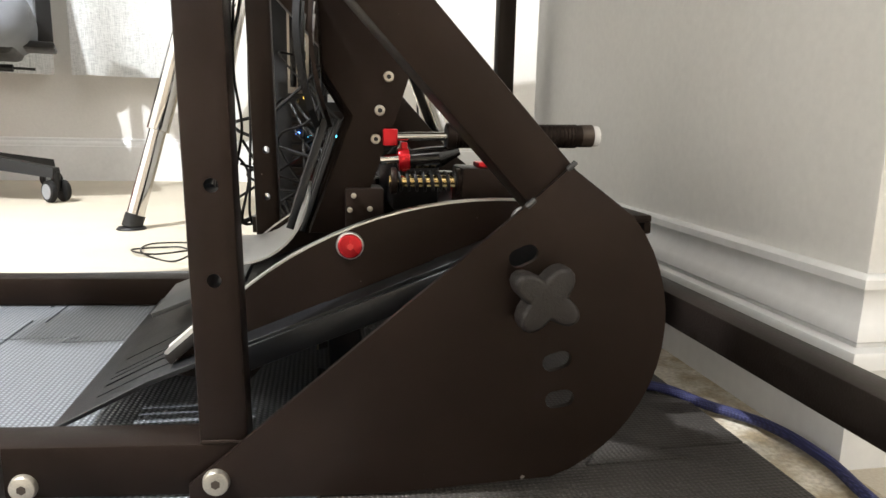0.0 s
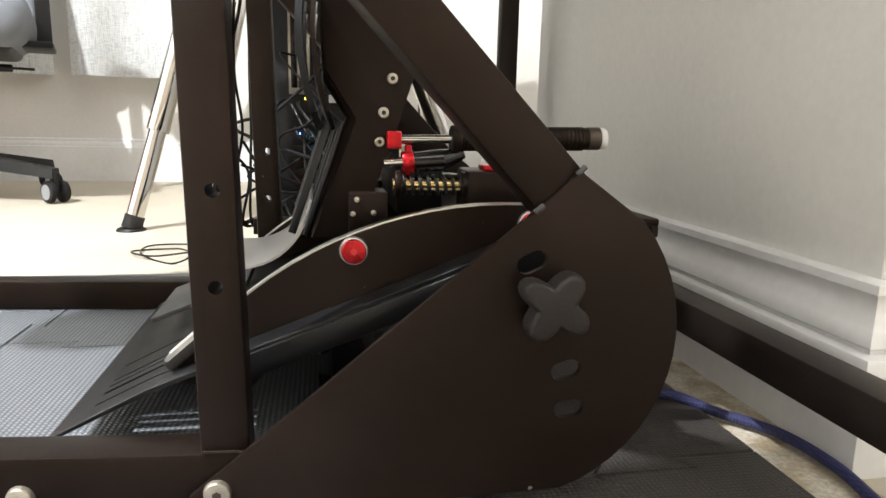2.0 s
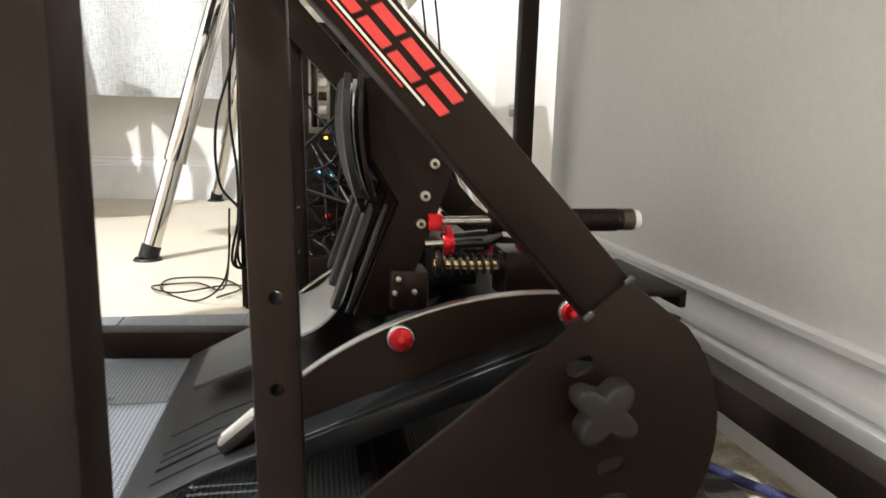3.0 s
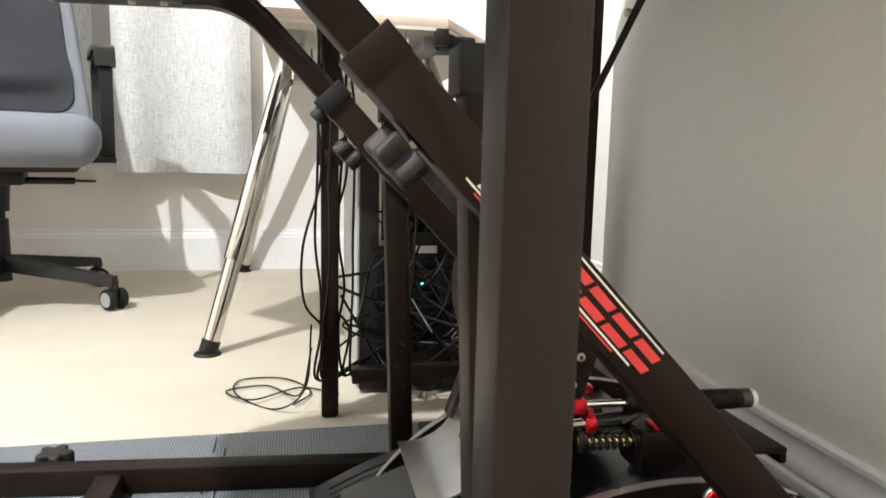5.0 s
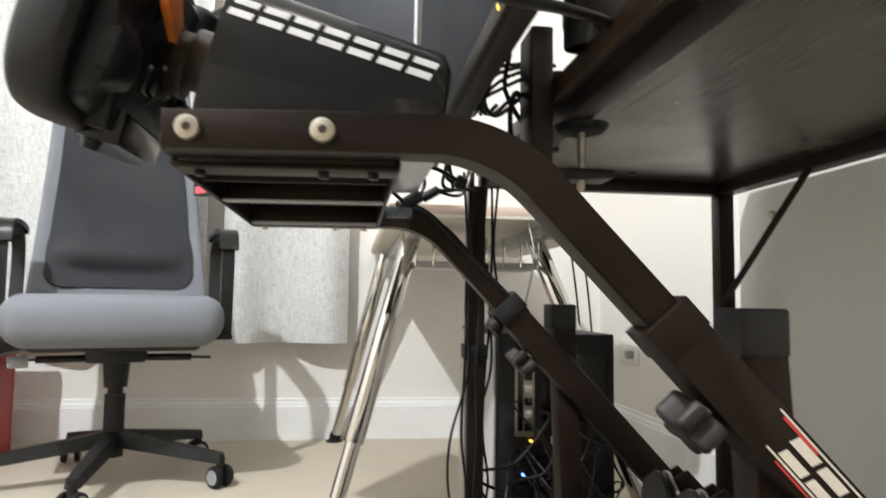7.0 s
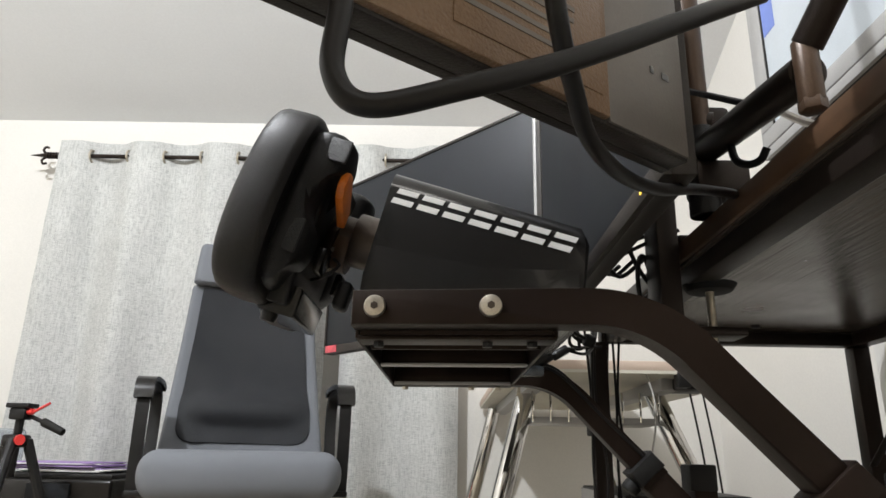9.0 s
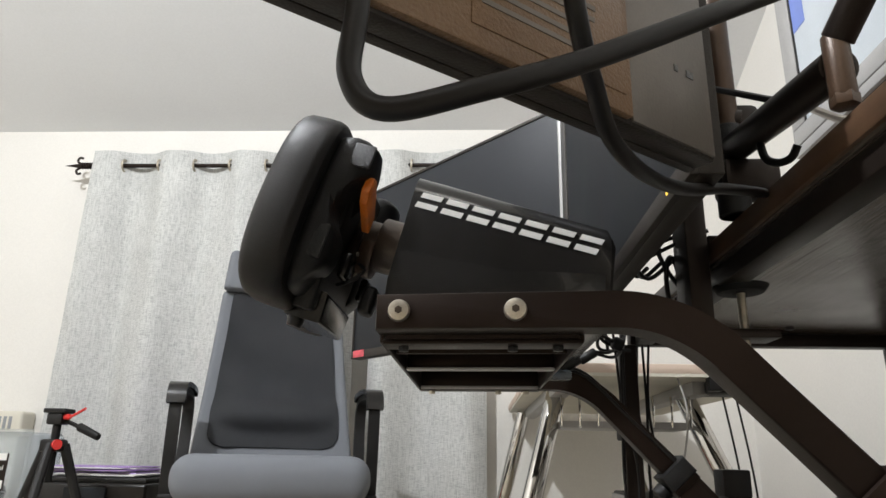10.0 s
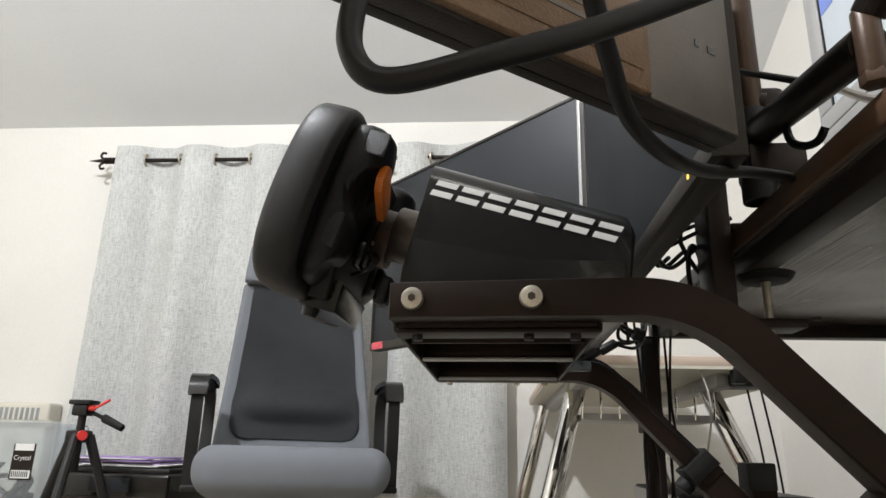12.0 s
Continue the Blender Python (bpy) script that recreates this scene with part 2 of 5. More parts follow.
def box(bm, x0, x1, y0, y1, z0, z1, bev=0.0015, seg=2):
    m = Matrix.LocRotScale(((x0 + x1) / 2, (y0 + y1) / 2, (z0 + z1) / 2), None, (abs(x1 - x0), abs(y1 - y0), abs(z1 - z0)))
    vs = bmesh.ops.create_cube(bm, size=1, matrix=m)["verts"]
    if bev:
        es = list({e for v in vs for e in v.link_edges})
        bmesh.ops.bevel(bm, geom=es, offset=bev, segments=seg, profile=0.5, affect="EDGES")
    return bm


def block(*a, **k):
    return box(bmesh.new(), *a, **k)


def prism(bm, outline, y0, y1, bev=0.0, seg=2):
    """An outline of (x, z) drawn out from y0 to y1."""
    a = [bm.verts.new((x, y0, z)) for x, z in outline]
    b = [bm.verts.new((x, y1, z)) for x, z in outline]
    n = len(outline)
    fs = [bm.faces.new(a), bm.faces.new(b[::-1])]
    for i in range(n):
        bm.faces.new((a[i], b[i], b[(i + 1) % n], a[(i + 1) % n]))
    if bev:
        es = [e for f in fs for e in f.edges]
        bmesh.ops.bevel(bm, geom=es, offset=bev, segments=seg, profile=0.5, affect="EDGES")
    return bm


def flat_tube(bm, path, w, y0, y1, bev=0.002):
    """A rectangular tube of width w that follows (x, z) points."""
    left, right = [], []
    for i, (x, z) in enumerate(path):
        x0, z0 = path[max(0, i - 1)]
        x1, z1 = path[min(len(path) - 1, i + 1)]
        d = math.hypot(x1 - x0, z1 - z0)
        nx, nz = -(z1 - z0) / d * w / 2, (x1 - x0) / d * w / 2
        left.append((x + nx, z + nz))
        right.append((x - nx, z - nz))
    return prism(bm, left + right[::-1], y0, y1, bev)


def rod(bm, p0, p1, r0, r1=None, n=20, bev=0.0):
    p0, p1 = Vector(p0), Vector(p1)
    d = p1 - p0
    m = Matrix.Translation((p0 + p1) / 2) @ d.to_track_quat("Z", "Y").to_matrix().to_4x4()
    vs = bmesh.ops.create_cone(bm, cap_ends=True, segments=n, radius1=r0, radius2=r0 if r1 is None else r1, depth=d.length, matrix=m)["verts"]
    if bev:
        es = [e for e in {e for v in vs for e in v.link_edges} if any(len(f.verts) > 4 for f in e.link_faces)]
        bmesh.ops.bevel(bm, geom=es, offset=bev, segments=2, profile=0.5, affect="EDGES")
    return bm


def spline(pts, k=6):
    """Points on a smooth curve through pts."""
    pts = [Vector(p) for p in pts]
    q = [pts[0] * 2 - pts[1]] + pts + [pts[-1] * 2 - pts[-2]]
    out = []
    for i in range(1, len(q) - 2):
        a, b, c, d = q[i - 1], q[i], q[i + 1], q[i + 2]
        for j in range(k):
            t = j / k
            out.append(0.5 * (2 * b + (c - a) * t + (2 * a - 5 * b + 4 * c - d) * t * t + (3 * b - a - 3 * c + d) * t ** 3))
    return out + [pts[-1]]


def hose(bm, pts, r, n=8, k=6, taper=None):
    ps = spline(pts, k) if k else [Vector(p) for p in pts]
    rings, up = [], None
    for i, p in enumerate(ps):
        d = (ps[min(i + 1, len(ps) - 1)] - ps[max(i - 1, 0)]).normalized()
        if up is None:
            up = d.orthogonal().normalized()
        up = (up - d * up.dot(d)).normalized()
        side = d.cross(up)
        rr = r * (taper(i / (len(ps) - 1)) if taper else 1)
        rings.append([bm.verts.new(p + (up * math.cos(a) + side * math.sin(a)) * rr) for a in [2 * math.pi * j / n for j in range(n)]])
    for a, b in zip(rings, rings[1:]):
        for j in range(n):
            bm.faces.new((a[j], a[(j + 1) % n], b[(j + 1) % n], b[j]))
    bm.faces.new(rings[0][::-1])
    bm.faces.new(rings[-1])
    return bm


def lobed(bm, at, axis, r_in, r_out, lobes, depth, turn=0.0):
    """A lobed hand knob that faces along axis."""
    n = lobes * 10
    pts = []
    for i in range(n):
        a = 2 * math.pi * i / n
        s = 0.5 + 0.5 * math.cos(lobes * a)
        r = r_in + (r_out - r_in) * s ** 0.8
        pts.append((r * math.cos(a + turn), r * math.sin(a + turn)))
    m = Matrix.Translation(at) @ Vector(axis).to_track_quat("Y", "Z").to_matrix().to_4x4()
    b2 = bmesh.new()
    b = min(depth * 0.25, 0.0035)
    steps = [radians(18 * k) for k in range(6)]
    prof = [(b * (1 - math.sin(q)), b * (1 - math.cos(q))) for q in steps] + [(b * (1 - math.sin(q)), depth - b * (1 - math.cos(q))) for q in steps[::-1]]
    rings = [[b2.verts.new((x * (1 - e / math.hypot(x, z)), y, z * (1 - e / math.hypot(x, z)))) for x, z in pts] for e, y in prof]
    for lo, hi in zip(rings, rings[1:]):
        for i in range(n):
            b2.faces.new((lo[i], hi[i], hi[(i + 1) % n], lo[(i + 1) % n]))
    b2.faces.new(rings[0])
    b2.faces.new(rings[-1][::-1])
    bmesh.ops.recalc_face_normals(b2, faces=b2.faces[:])
    b2.transform(m)
    me = bpy.data.meshes.new("tmp")
    b2.to_mesh(me)
    bm.from_mesh(me)
    b2.free()
    bpy.data.meshes.remove(me)
    return bm


def arc(cx, cz, r, a0, a1, n=8):
    return [(cx + r * math.cos(radians(a0 + (a1 - a0) * i / n)), cz + r * math.sin(radians(a0 + (a1 - a0) * i / n))) for i in range(n + 1)]


def sheet(bm, rows):
    """A quad grid through rows of points."""
    vs = [[bm.verts.new(p) for p in row] for row in rows]
    for a, b in zip(vs, vs[1:]):
        for i in range(len(a) - 1):
            bm.faces.new((a[i], a[i + 1], b[i + 1], b[i]))
    return bm


def thicken(bm, t):
    bmesh.ops.recalc_face_normals(bm, faces=bm.faces[:])
    bmesh.ops.solidify(bm, geom=bm.faces[:], thickness=t)
    return bm


def cut(ob, cutter_bm):
    """Takes the cutter's volume out of ob's mesh."""
    me = bpy.data.meshes.new("cutter")
    bmesh.ops.recalc_face_normals(cutter_bm, faces=cutter_bm.faces[:])
    cutter_bm.to_mesh(me)
    cutter_bm.free()
    tool = new("cutter", me)
    if ob.parent:
        tool.location = ORIGIN[ob.name] * 0
        tool.parent = ob.parent
    mod = ob.modifiers.new("cut", "BOOLEAN")
    mod.object, mod.operation, mod.solver = tool, "DIFFERENCE", "EXACT"
    bpy.context.view_layer.update()
    done = bpy.data.meshes.new_from_object(ob.evaluated_get(bpy.context.evaluated_depsgraph_get()))
    ob.modifiers.clear()
    ob.data = done
    bpy.data.objects.remove(tool)
    done.shade_smooth()
    done.set_sharp_from_angle(angle=radians(35))


# ---- the room ----
WEST, EAST, SOUTH, NORTH = -3.0, 0.733, -3.2, 2.79
tagged(part("floor", block(WEST - 0.1, EAST + 0.1, SOUTH - 0.1, NORTH + 0.1, -0.1, 0, 0), CARPET, None,
            "cream-beige short-pile carpet, slightly trodden", smooth=False), category="floor", kind="structure")
tagged(part("wall_north", block(WEST - 0.1, EAST + 0.1, NORTH, NORTH + 0.12, 0, 2.6, 0), WALL, None,
            "plain cream painted wall behind the curtains", smooth=False), category="wall", kind="structure")
tagged(part("wall_west", block(WEST - 0.12, WEST, SOUTH, NORTH, 0, 2.6, 0), WALL, None, "plain cream painted wall", smooth=False),
       category="wall", kind="structure")
# Unseen wall; its tan and its distance hold back the bounce.
tagged(part("wall_south", block(WEST - 0.12, EAST + 0.12, SOUTH - 0.12, SOUTH, 0, 2.6, 0), WALL_LOW_BOUNCE, None, "unseen closing wall, toned tan to dim bounced light", smooth=False),
       category="wall", kind="structure")
tagged(part("wall_east", block(EAST, EAST + 0.12, SOUTH, NORTH, 0, 2.6, 0), WALL, None,
            "bright cream painted wall of the alcove", smooth=False), category="wall", kind="structure")
BREAST_X, BREAST_Y0, BREAST_Y1 = 0.475, 0.613, 1.39
tagged(part("wall_chimney_breast", block(BREAST_X, EAST, BREAST_Y0, BREAST_Y1, 0, 2.6, 0.004), WALL_E, None,
            "grey-cream painted chimney breast beside the desk"), category="wall", kind="structure")
bm = bmesh.new()
prism(bm, [(NORTH + 0.1, 1.82), (1.15, 2.5), (SOUTH - 0.1, 2.5), (SOUTH - 0.1, 2.62), (NORTH + 0.1, 2.62)], WEST - 0.1, EAST + 0.1)
bm.transform(Matrix(((0, 1, 0, 0), (1, 0, 0, 0), (0, 0, 1, 0), (0, 0, 0, 1))))
tagged(part("ceiling", bm, CEIL, None, "white painted ceiling, sloping down to the window wall", smooth=False), category="ceiling", kind="structure")


def moulding(name, path, profile, label):
    """A skirting of (out, z) profile along a plan path, mitred at its corners; it stands out to the right of the path."""
    bm = bmesh.new()
    cols = []
    for i, p in enumerate(path):
        p = Vector(p)
        d0 = (p - Vector(path[i - 1])).normalized() if i else None
        d1 = (Vector(path[i + 1]) - p).normalized() if i + 1 < len(path) else None
        n0 = Vector((d0.y, -d0.x)) if d0 else Vector((d1.y, -d1.x))
        n1 = Vector((d1.y, -d1.x)) if d1 else n0
        n = (n0 + n1)
        n = n / (n.length_squared / 2) if n.length else n0
        cols.append([(p.x + n.x * o, p.y + n.y * o, z) for o, z in profile])
    sheet(bm, cols)
    tagged(part(name, bm, GLOSSWHITE, None, label), category="skirting board", kind="structure")


ORNATE = [(0, 0.149), (0.005, 0.149), (0.009, 0.146), (0.009, 0.139), (0.006, 0.136), (0.0045, 0.129), (0.006, 0.121), (0.011, 0.113), (0.0155, 0.107),
          (0.0165, 0.101), (0.014, 0.099), (0.014, 0.096), (0.021, 0.094), (0.0225, 0.091), (0.0225, 0.081), (0.0205, 0.078), (0.0195, 0.0), (0, 0)]
ORNATE = [(o, z * 0.925) for o, z in ORNATE]
moulding("baseboard_breast", [(EAST, BREAST_Y1), (BREAST_X, BREAST_Y1), (BREAST_X, BREAST_Y0), (EAST, BREAST_Y0)], ORNATE,
         "tall white gloss skirting board with a moulded top edge")
PLAIN = [(0, 0.148), (0.006, 0.148), (0.009, 0.145), (0.009, 0.137), (0.013, 0.133), (0.015, 0.127), (0.015, 0.121), (0.019, 0.119), (0.019, 0), (0, 0)]
moulding("baseboard_north", [(WEST, NORTH), (EAST, NORTH)], PLAIN, "white gloss two-step skirting board")
moulding("baseboard_east", [(EAST, NORTH), (EAST, BREAST_Y1)], PLAIN, "white gloss two-step skirting board")
bm = bmesh.new()
box(bm, 0.405, 0.456, -0.6, 1.3, 0.0, 0.004, 0.001)
tagged(part("trim_carpet_edge", bm, CARPET_OLD, None, "worn, speckled carpet edge beside the skirting"), category="carpet edge", kind="structure")


# ---- interlocking foam mats ----
def jig(p, q, flip, n=5, depth=0.016):
    """Points from p to q with interlocking tabs."""
    p, q = Vector(p), Vector(q)
    d = (q - p) / n
    side = Vector((-d.y, d.x)).normalized() * depth * flip
    out = [p]
    for i in range(n):
        a = p + d * i
        if i % 2:
            out += [a + d * 0.1, a - d * 0.12 + side, a + d * 1.12 + side, a + d * 0.9]
    return out


TILE = 0.305
MX, MY = -1.125, 0.011
mat_root = thing("foam_floor_mat", (-0.35, 0.5, 0), "grey interlocking foam floor mat with a fine tread", "floor mat")
for i in range(5):
    for j in range(4):
        x, y = MX + i * TILE, MY + j * TILE
        g = 0.0011
        c = [(x + g, y + g), (x + TILE - g, y + g), (x + TILE - g, y + TILE - g), (x + g, y + TILE - g)]
        out = []
        for k in range(4):
            edge = (j == 0, i == 4, j == 3, i == 0)[k]
            a, b = c[k], c[(k + 1) % 4]
            if edge:
                out.append(Vector(a))
            elif k in (0, 1):
                out += jig(a, b, -1)
            else:
                out += [Vector(a)] + [v for v in jig(b, a, -1)[::-1] if (v - Vector(a)).length > 1e-5 and (v - Vector(b)).length > 1e-5]
        bm = bmesh.new()
        lo = [bm.verts.new((v.x, v.y, 0.0)) for v in out]
        hi = [bm.verts.new((v.x, v.y, 0.012)) for v in out]
        bm.faces.new(hi)
        bm.faces.new(lo[::-1])
        for k in range(len(out)):
            bm.faces.new((lo[k], lo[(k + 1) % len(out)], hi[(k + 1) % len(out)], hi[k]))
        # The column nearest the wall has its shade put into the colour.
        part("foam_tile", bm, FOAM_SHADED if i == 4 else FOAM, mat_root, "foam tile with shade in its colour" if i == 4 else "", smooth=False)

# ---- the wheel stand ----
RIG = Matrix(((0.9957, 0, 0, 0.04), (-0.0924, 1, 0, 0.60), (0, 0, 1, 0), (0, 0, 0, 1)))
stand = thing("racing_wheel_stand", (0.0, 0.83, 0.012), "black powder-coated steel racing wheel stand with side plates", "wheel stand")


def rig(name, bm, mat=BLACK, parent=stand, label="", smooth=True):
    return part(name, bm, mat, parent, label, smooth, RIG)


def to_stand(bm):
    bm.transform(RIG)
    bm.transform(Matrix.Translation(-ORIGIN[stand.name]))
    return bm


PLATE = [(-0.02, 0.012), (-0.02, 0.022), (-0.002, 0.037), (0.177, 0.192), (0.199, 0.213)] + arc(0.158, 0.118, 0.104, 40, -68, 16) + [(0.10, 0.014)]
LEAN_U, LEAN_V = -0.013, 0.024


def upright(v0, top, width=0.028, depth=0.03):
    bm = bmesh.new()
    box(bm, -width / 2 + 0.001, width / 2 + 0.001, v0, v0 + depth, 0.03, top, 0.002)
    for v in bm.verts:
        k = (v.co.z - 0.03) / 0.47
        v.co.x += LEAN_U * k
        v.co.y += LEAN_V * k
    return bm


for side, (v0, vplate) in enumerate(((0.0, -0.0045), (0.425, 0.457))):
    plate = rig("side_plate", prism(bmesh.new(), PLATE, vplate, vplate + 0.004, 0.0008))
    holes = bmesh.new()
    for u, z, turn in ((0.174, 0.161, 25), (0.197, 0.097, 18), (0.2, 0.073, 10)):
        h = bmesh.new()
        pts = arc(0.0035, 0, 0.0055, -90, 90, 6) + arc(-0.0035, 0, 0.0055, 90, 270, 6)
        prism(h, pts, vplate - 0.02, vplate + 0.03)
        h.transform(Matrix.Translation((u, 0, z)) @ Matrix.Rotation(radians(-turn), 4, "Y"))
        me = bpy.data.meshes.new("tmp")
        h.to_mesh(me)
        holes.from_mesh(me)
        h.free()
        bpy.data.meshes.remove(me)
    cut(plate, to_stand(holes))
    post = rig("upright", upright(v0, 0.48))
    holes = bmesh.new()
    for z in (0.198, 0.1435):
        rod(holes, (-0.002, v0 - 0.02, z), (-0.002, v0 + 0.06, z), 0.0042, n=16)
    cut(post, to_stand(holes))
    bm = bmesh.new()
    box(bm, -0.0165 + LEAN_U, 0.0165 + LEAN_U, v0 - 0.002 + LEAN_V, v0 + 0.034 + LEAN_V, 0.477, 0.509, 0.0025)
    rig("end_cap", bm, PLASTIC, label="black plastic end cap")
    rig("base_tube", block(-0.66, 0.01, v0, v0 + 0.03, 0.013, 0.046, 0.0025))
    # lower slanting tube, telescopic arm with its bend
    rig("slanting_tube", flat_tube(bmesh.new(), [(0.197, 0.193), (-0.086, 0.4995)], 0.0335, v0 - 0.002, v0 + 0.03))
    rig("sleeve_collar", flat_tube(bmesh.new(), [(-0.0755, 0.488), (-0.0905, 0.5045)], 0.0355, v0 - 0.003, v0 + 0.031), BLACK, label="black coated end collar")
    bend = [(-0.07, 0.4828)] + arc(-0.236, 0.5145, 0.1, 43, 90, 12) + [(-0.402, 0.6145)]
    rig("wheel_arm", flat_tube(bmesh.new(), bend, 0.0255, v0 + 0.001, v0 + 0.027, 0.0025))
    bm = bmesh.new()
    vk = v0 + 0.012
    rod(bm, (-0.048, vk, 0.455), (-0.064, vk, 0.44), 0.0035)
    rig("knob_stem", bm, STEEL, label="threaded steel stem")
    bm = lobed(bmesh.new(), (-0.062, vk, 0.4435), (-0.72, 0, -0.69), 0.012, 0.021, 5, 0.02)
    rig("lock_knob", bm, KNOB, label="black lobed plastic locking knob")
    vk = vplate if side == 0 else vplate + 0.004
    out = -1 if side == 0 else 1
    bm = lobed(bmesh.new(), (0.181, vk + out * 0.01, 0.141), (0, out, 0), 0.0115, 0.0215, 4, 0.017, radians(35))
    rod(bm, (0.181, vk, 0.141), (0.181, vk + out * 0.012, 0.141), 0.008)
    rig("side_knob", bm, KNOB, label="black cross-shaped plastic hand knob")
    # bolts
    for u, z, r in ((-0.385, 0.6145, 0.0075), (-0.303, 0.6145, 0.0075), (-0.004, 0.0245, 0.0075), (-0.114, 0.0215, 0.0075)):
        vf = (v0 if z > 0.1 else (vplate if u > -0.02 else v0)) if side == 0 else v0 + 0.034
        bm = bmesh.new()
        rod(bm, (u, vf + 0.001, z), (u, vf - 0.0042, z), r * 1.1, r * 0.98, 28, 0.0008)
        hexa = rig("bolt", bm, STEEL, label="zinc-plated socket bolt")
        bm = bmesh.new()
        rod(bm, (u, vf - 0.0041, z), (u, vf - 0.0046, z), r * 0.38, n=6)
        rig("socket", bm, DARKMETAL, hexa)
    # weld beads at the tube ends
    rnd = random.Random(5 + side)
    for u, z, k in ((0.1765, 0.1915, 1.0), (0.199, 0.213, 0.9)):
        pts = [(u - 0.0022, vplate - 0.0002, z - 0.002), (u, vplate - 0.0007, z), (u + 0.0022, vplate - 0.0002, z + 0.002)]
        rig("weld_seam", hose(bmesh.new(), pts, 0.0019 * k, 8, 3), DARKPLATE, label="worn weld bead with the paint rubbed off")
    pts = [(-0.012 + 0.0035 * k, v0 - 0.0002, 0.0472 + rnd.uniform(-0.0003, 0.0003)) for k in range(8)]
    rig("weld_seam", hose(bmesh.new(), pts, 0.0012, 8, 3, lambda t: 1 + 0.12 * math.sin(t * 50)), BLACK, label="rough painted weld bead")

for u in (-0.36, -0.62, 0.08):
    rig("cross_tube", block(u - 0.015, u + 0.015, 0.03, 0.425, 0.013, 0.04, 0.002))

# decal on the slanting tube: plain bars in its colours
ax = Vector((-0.283, 0, 0.3065)).normalized()
nx = Vector((0.3065, 0, 0.283)).normalized()
start = Vector((0.197, 0, 0.193))


def decal(name, s0, s1, n0, n1, mat, slant=0.0, lift=0.0):
    bm = bmesh.new()
    vs = []
    for s, n in ((s0, n0), (s1, n0), (s1 + slant, n1), (s0 + slant, n1)):
        p = start + ax * s + nx * n
        vs.append(bm.verts.new((p.x, -0.0024 - lift, p.z)))
    bm.faces.new(vs)
    r = bmesh.ops.extrude_face_region(bm, geom=bm.faces[:])
    bmesh.ops.translate(bm, verts=[v for v in r["geom"] if isinstance(v, bmesh.types.BMVert)], vec=(0, -0.0003, 0))
    rig(name, bm, mat, label="printed decal bar", smooth=False)


decal("decal_stripe", 0.155, 0.335, 0.0125, 0.0138, WHITEPAINT)
decal("decal_stripe", 0.165, 0.325, -0.0092, -0.0078, WHITEPAINT)
decal("decal_stripe", 0.18, 0.315, -0.0116, -0.0104, REDPAINT)
for k in range(5):
    s = 0.155 + 0.0232 * k
    decal("decal_bar", s, s + 0.0195, 0.0035, 0.0095, REDPAINT, -0.002)
    decal("decal_bar", s, s + 0.0195, -0.0062, -0.0005, REDPAINT, -0.002)
for s in (0.273, 0.297):
    decal("decal_bar", s, s + 0.02, 0.0035, 0.0102, WHITEPAINT, -0.002)
    decal("decal_bar", s, s + 0.02, -0.0066, -0.0005, WHITEPAINT, -0.002)
decal("decal_bar", 0.3, 0.33, 0.0105, 0.0122, REDPAINT)

# deck between the arms
rig("deck_plate", block(-0.402, -0.252, 0.028, 0.398, 0.6195, 0.6235, 0.001))
for v0, v1 in ((0.0275, 0.056), (0.372, 0.398)):
    rig("deck_strip", block(-0.4, -0.253, v0, v1, 0.5955, 0.599, 0.001))
for v in (0.0275, 0.1, 0.196, 0.372):
    rig("deck_rib", block(-0.398, -0.256, v, v + 0.0035, 0.599, 0.6195, 0.0008))
rig("deck_strip", block(-0.398, -0.256, 0.189, 0.2, 0.5965, 0.5992, 0.0008), GREYMETAL, label="thin pale grey rib edge")
rig("deck_edge", block(-0.398, -0.256, 0.3705, 0.372, 0.596, 0.6, 0.0004), GREYMETAL, label="thin pale grey edge")
for u in (-0.402, -0.2555):
    rig("deck_side", block(u, u + 0.003, 0.028, 0.398, 0.5965, 0.6195, 0.0008))
for u in (-0.385, -0.303, -0.27):
    for v in (0.04, 0.385):
        bm = bmesh.new()
        rod(bm, (u, v, 0.5957), (u, v, 0.5915), 0.0042, n=6, bev=0.0005)
        rig("deck_nut", bm, STEEL if v > 0.1 else PLASTIC)

# ---- pedal set ----
pedals = thing("pedal_set", (0.1, 0.8, 0.012), "black and aluminium sim racing pedal set with red details", "pedals")


def ped(name, bm, mat, parent=pedals, label="", smooth=True):
    return part(name, bm, mat, parent, label, smooth, RIG)


HEEL = [(-0.118, 0.03), (-0.055, 0.062), (0.215, 0.172)]
base = ped("heel_plate", flat_tube(bmesh.new(), HEEL, 0.003, 0.055, 0.385, 0.0006), SATIN, label="slotted black sheet-metal base plate")
cuts = bmesh.new()
for v, hv in ((0.079, 0.0014), (0.099, 0.0026), (0.1125, 0.0013), (0.124, 0.0013), (0.155, 0.0014), (0.29, 0.0014), (0.335, 0.0014), (0.348, 0.0014), (0.362, 0.0022)):
    for u, ln in ((-0.062, 0.075), (0.1, 0.08)):
        z = 0.062 + (u + 0.055) * 0.407
        h = bmesh.new()
        box(h, -ln / 2, ln / 2, -hv, hv, -0.02, 0.02, 0)
        h.transform(Matrix.Translation((u, v, z)) @ Matrix.Rotation(radians(-22), 4, "Y"))
        me = bpy.data.meshes.new("tmp")
        h.to_mesh(me)
        cuts.from_mesh(me)
        h.free()
        bpy.data.meshes.remove(me)
cuts.transform(RIG)
cuts.transform(Matrix.Translation(-ORIGIN[pedals.name]))
cut(base, cuts)
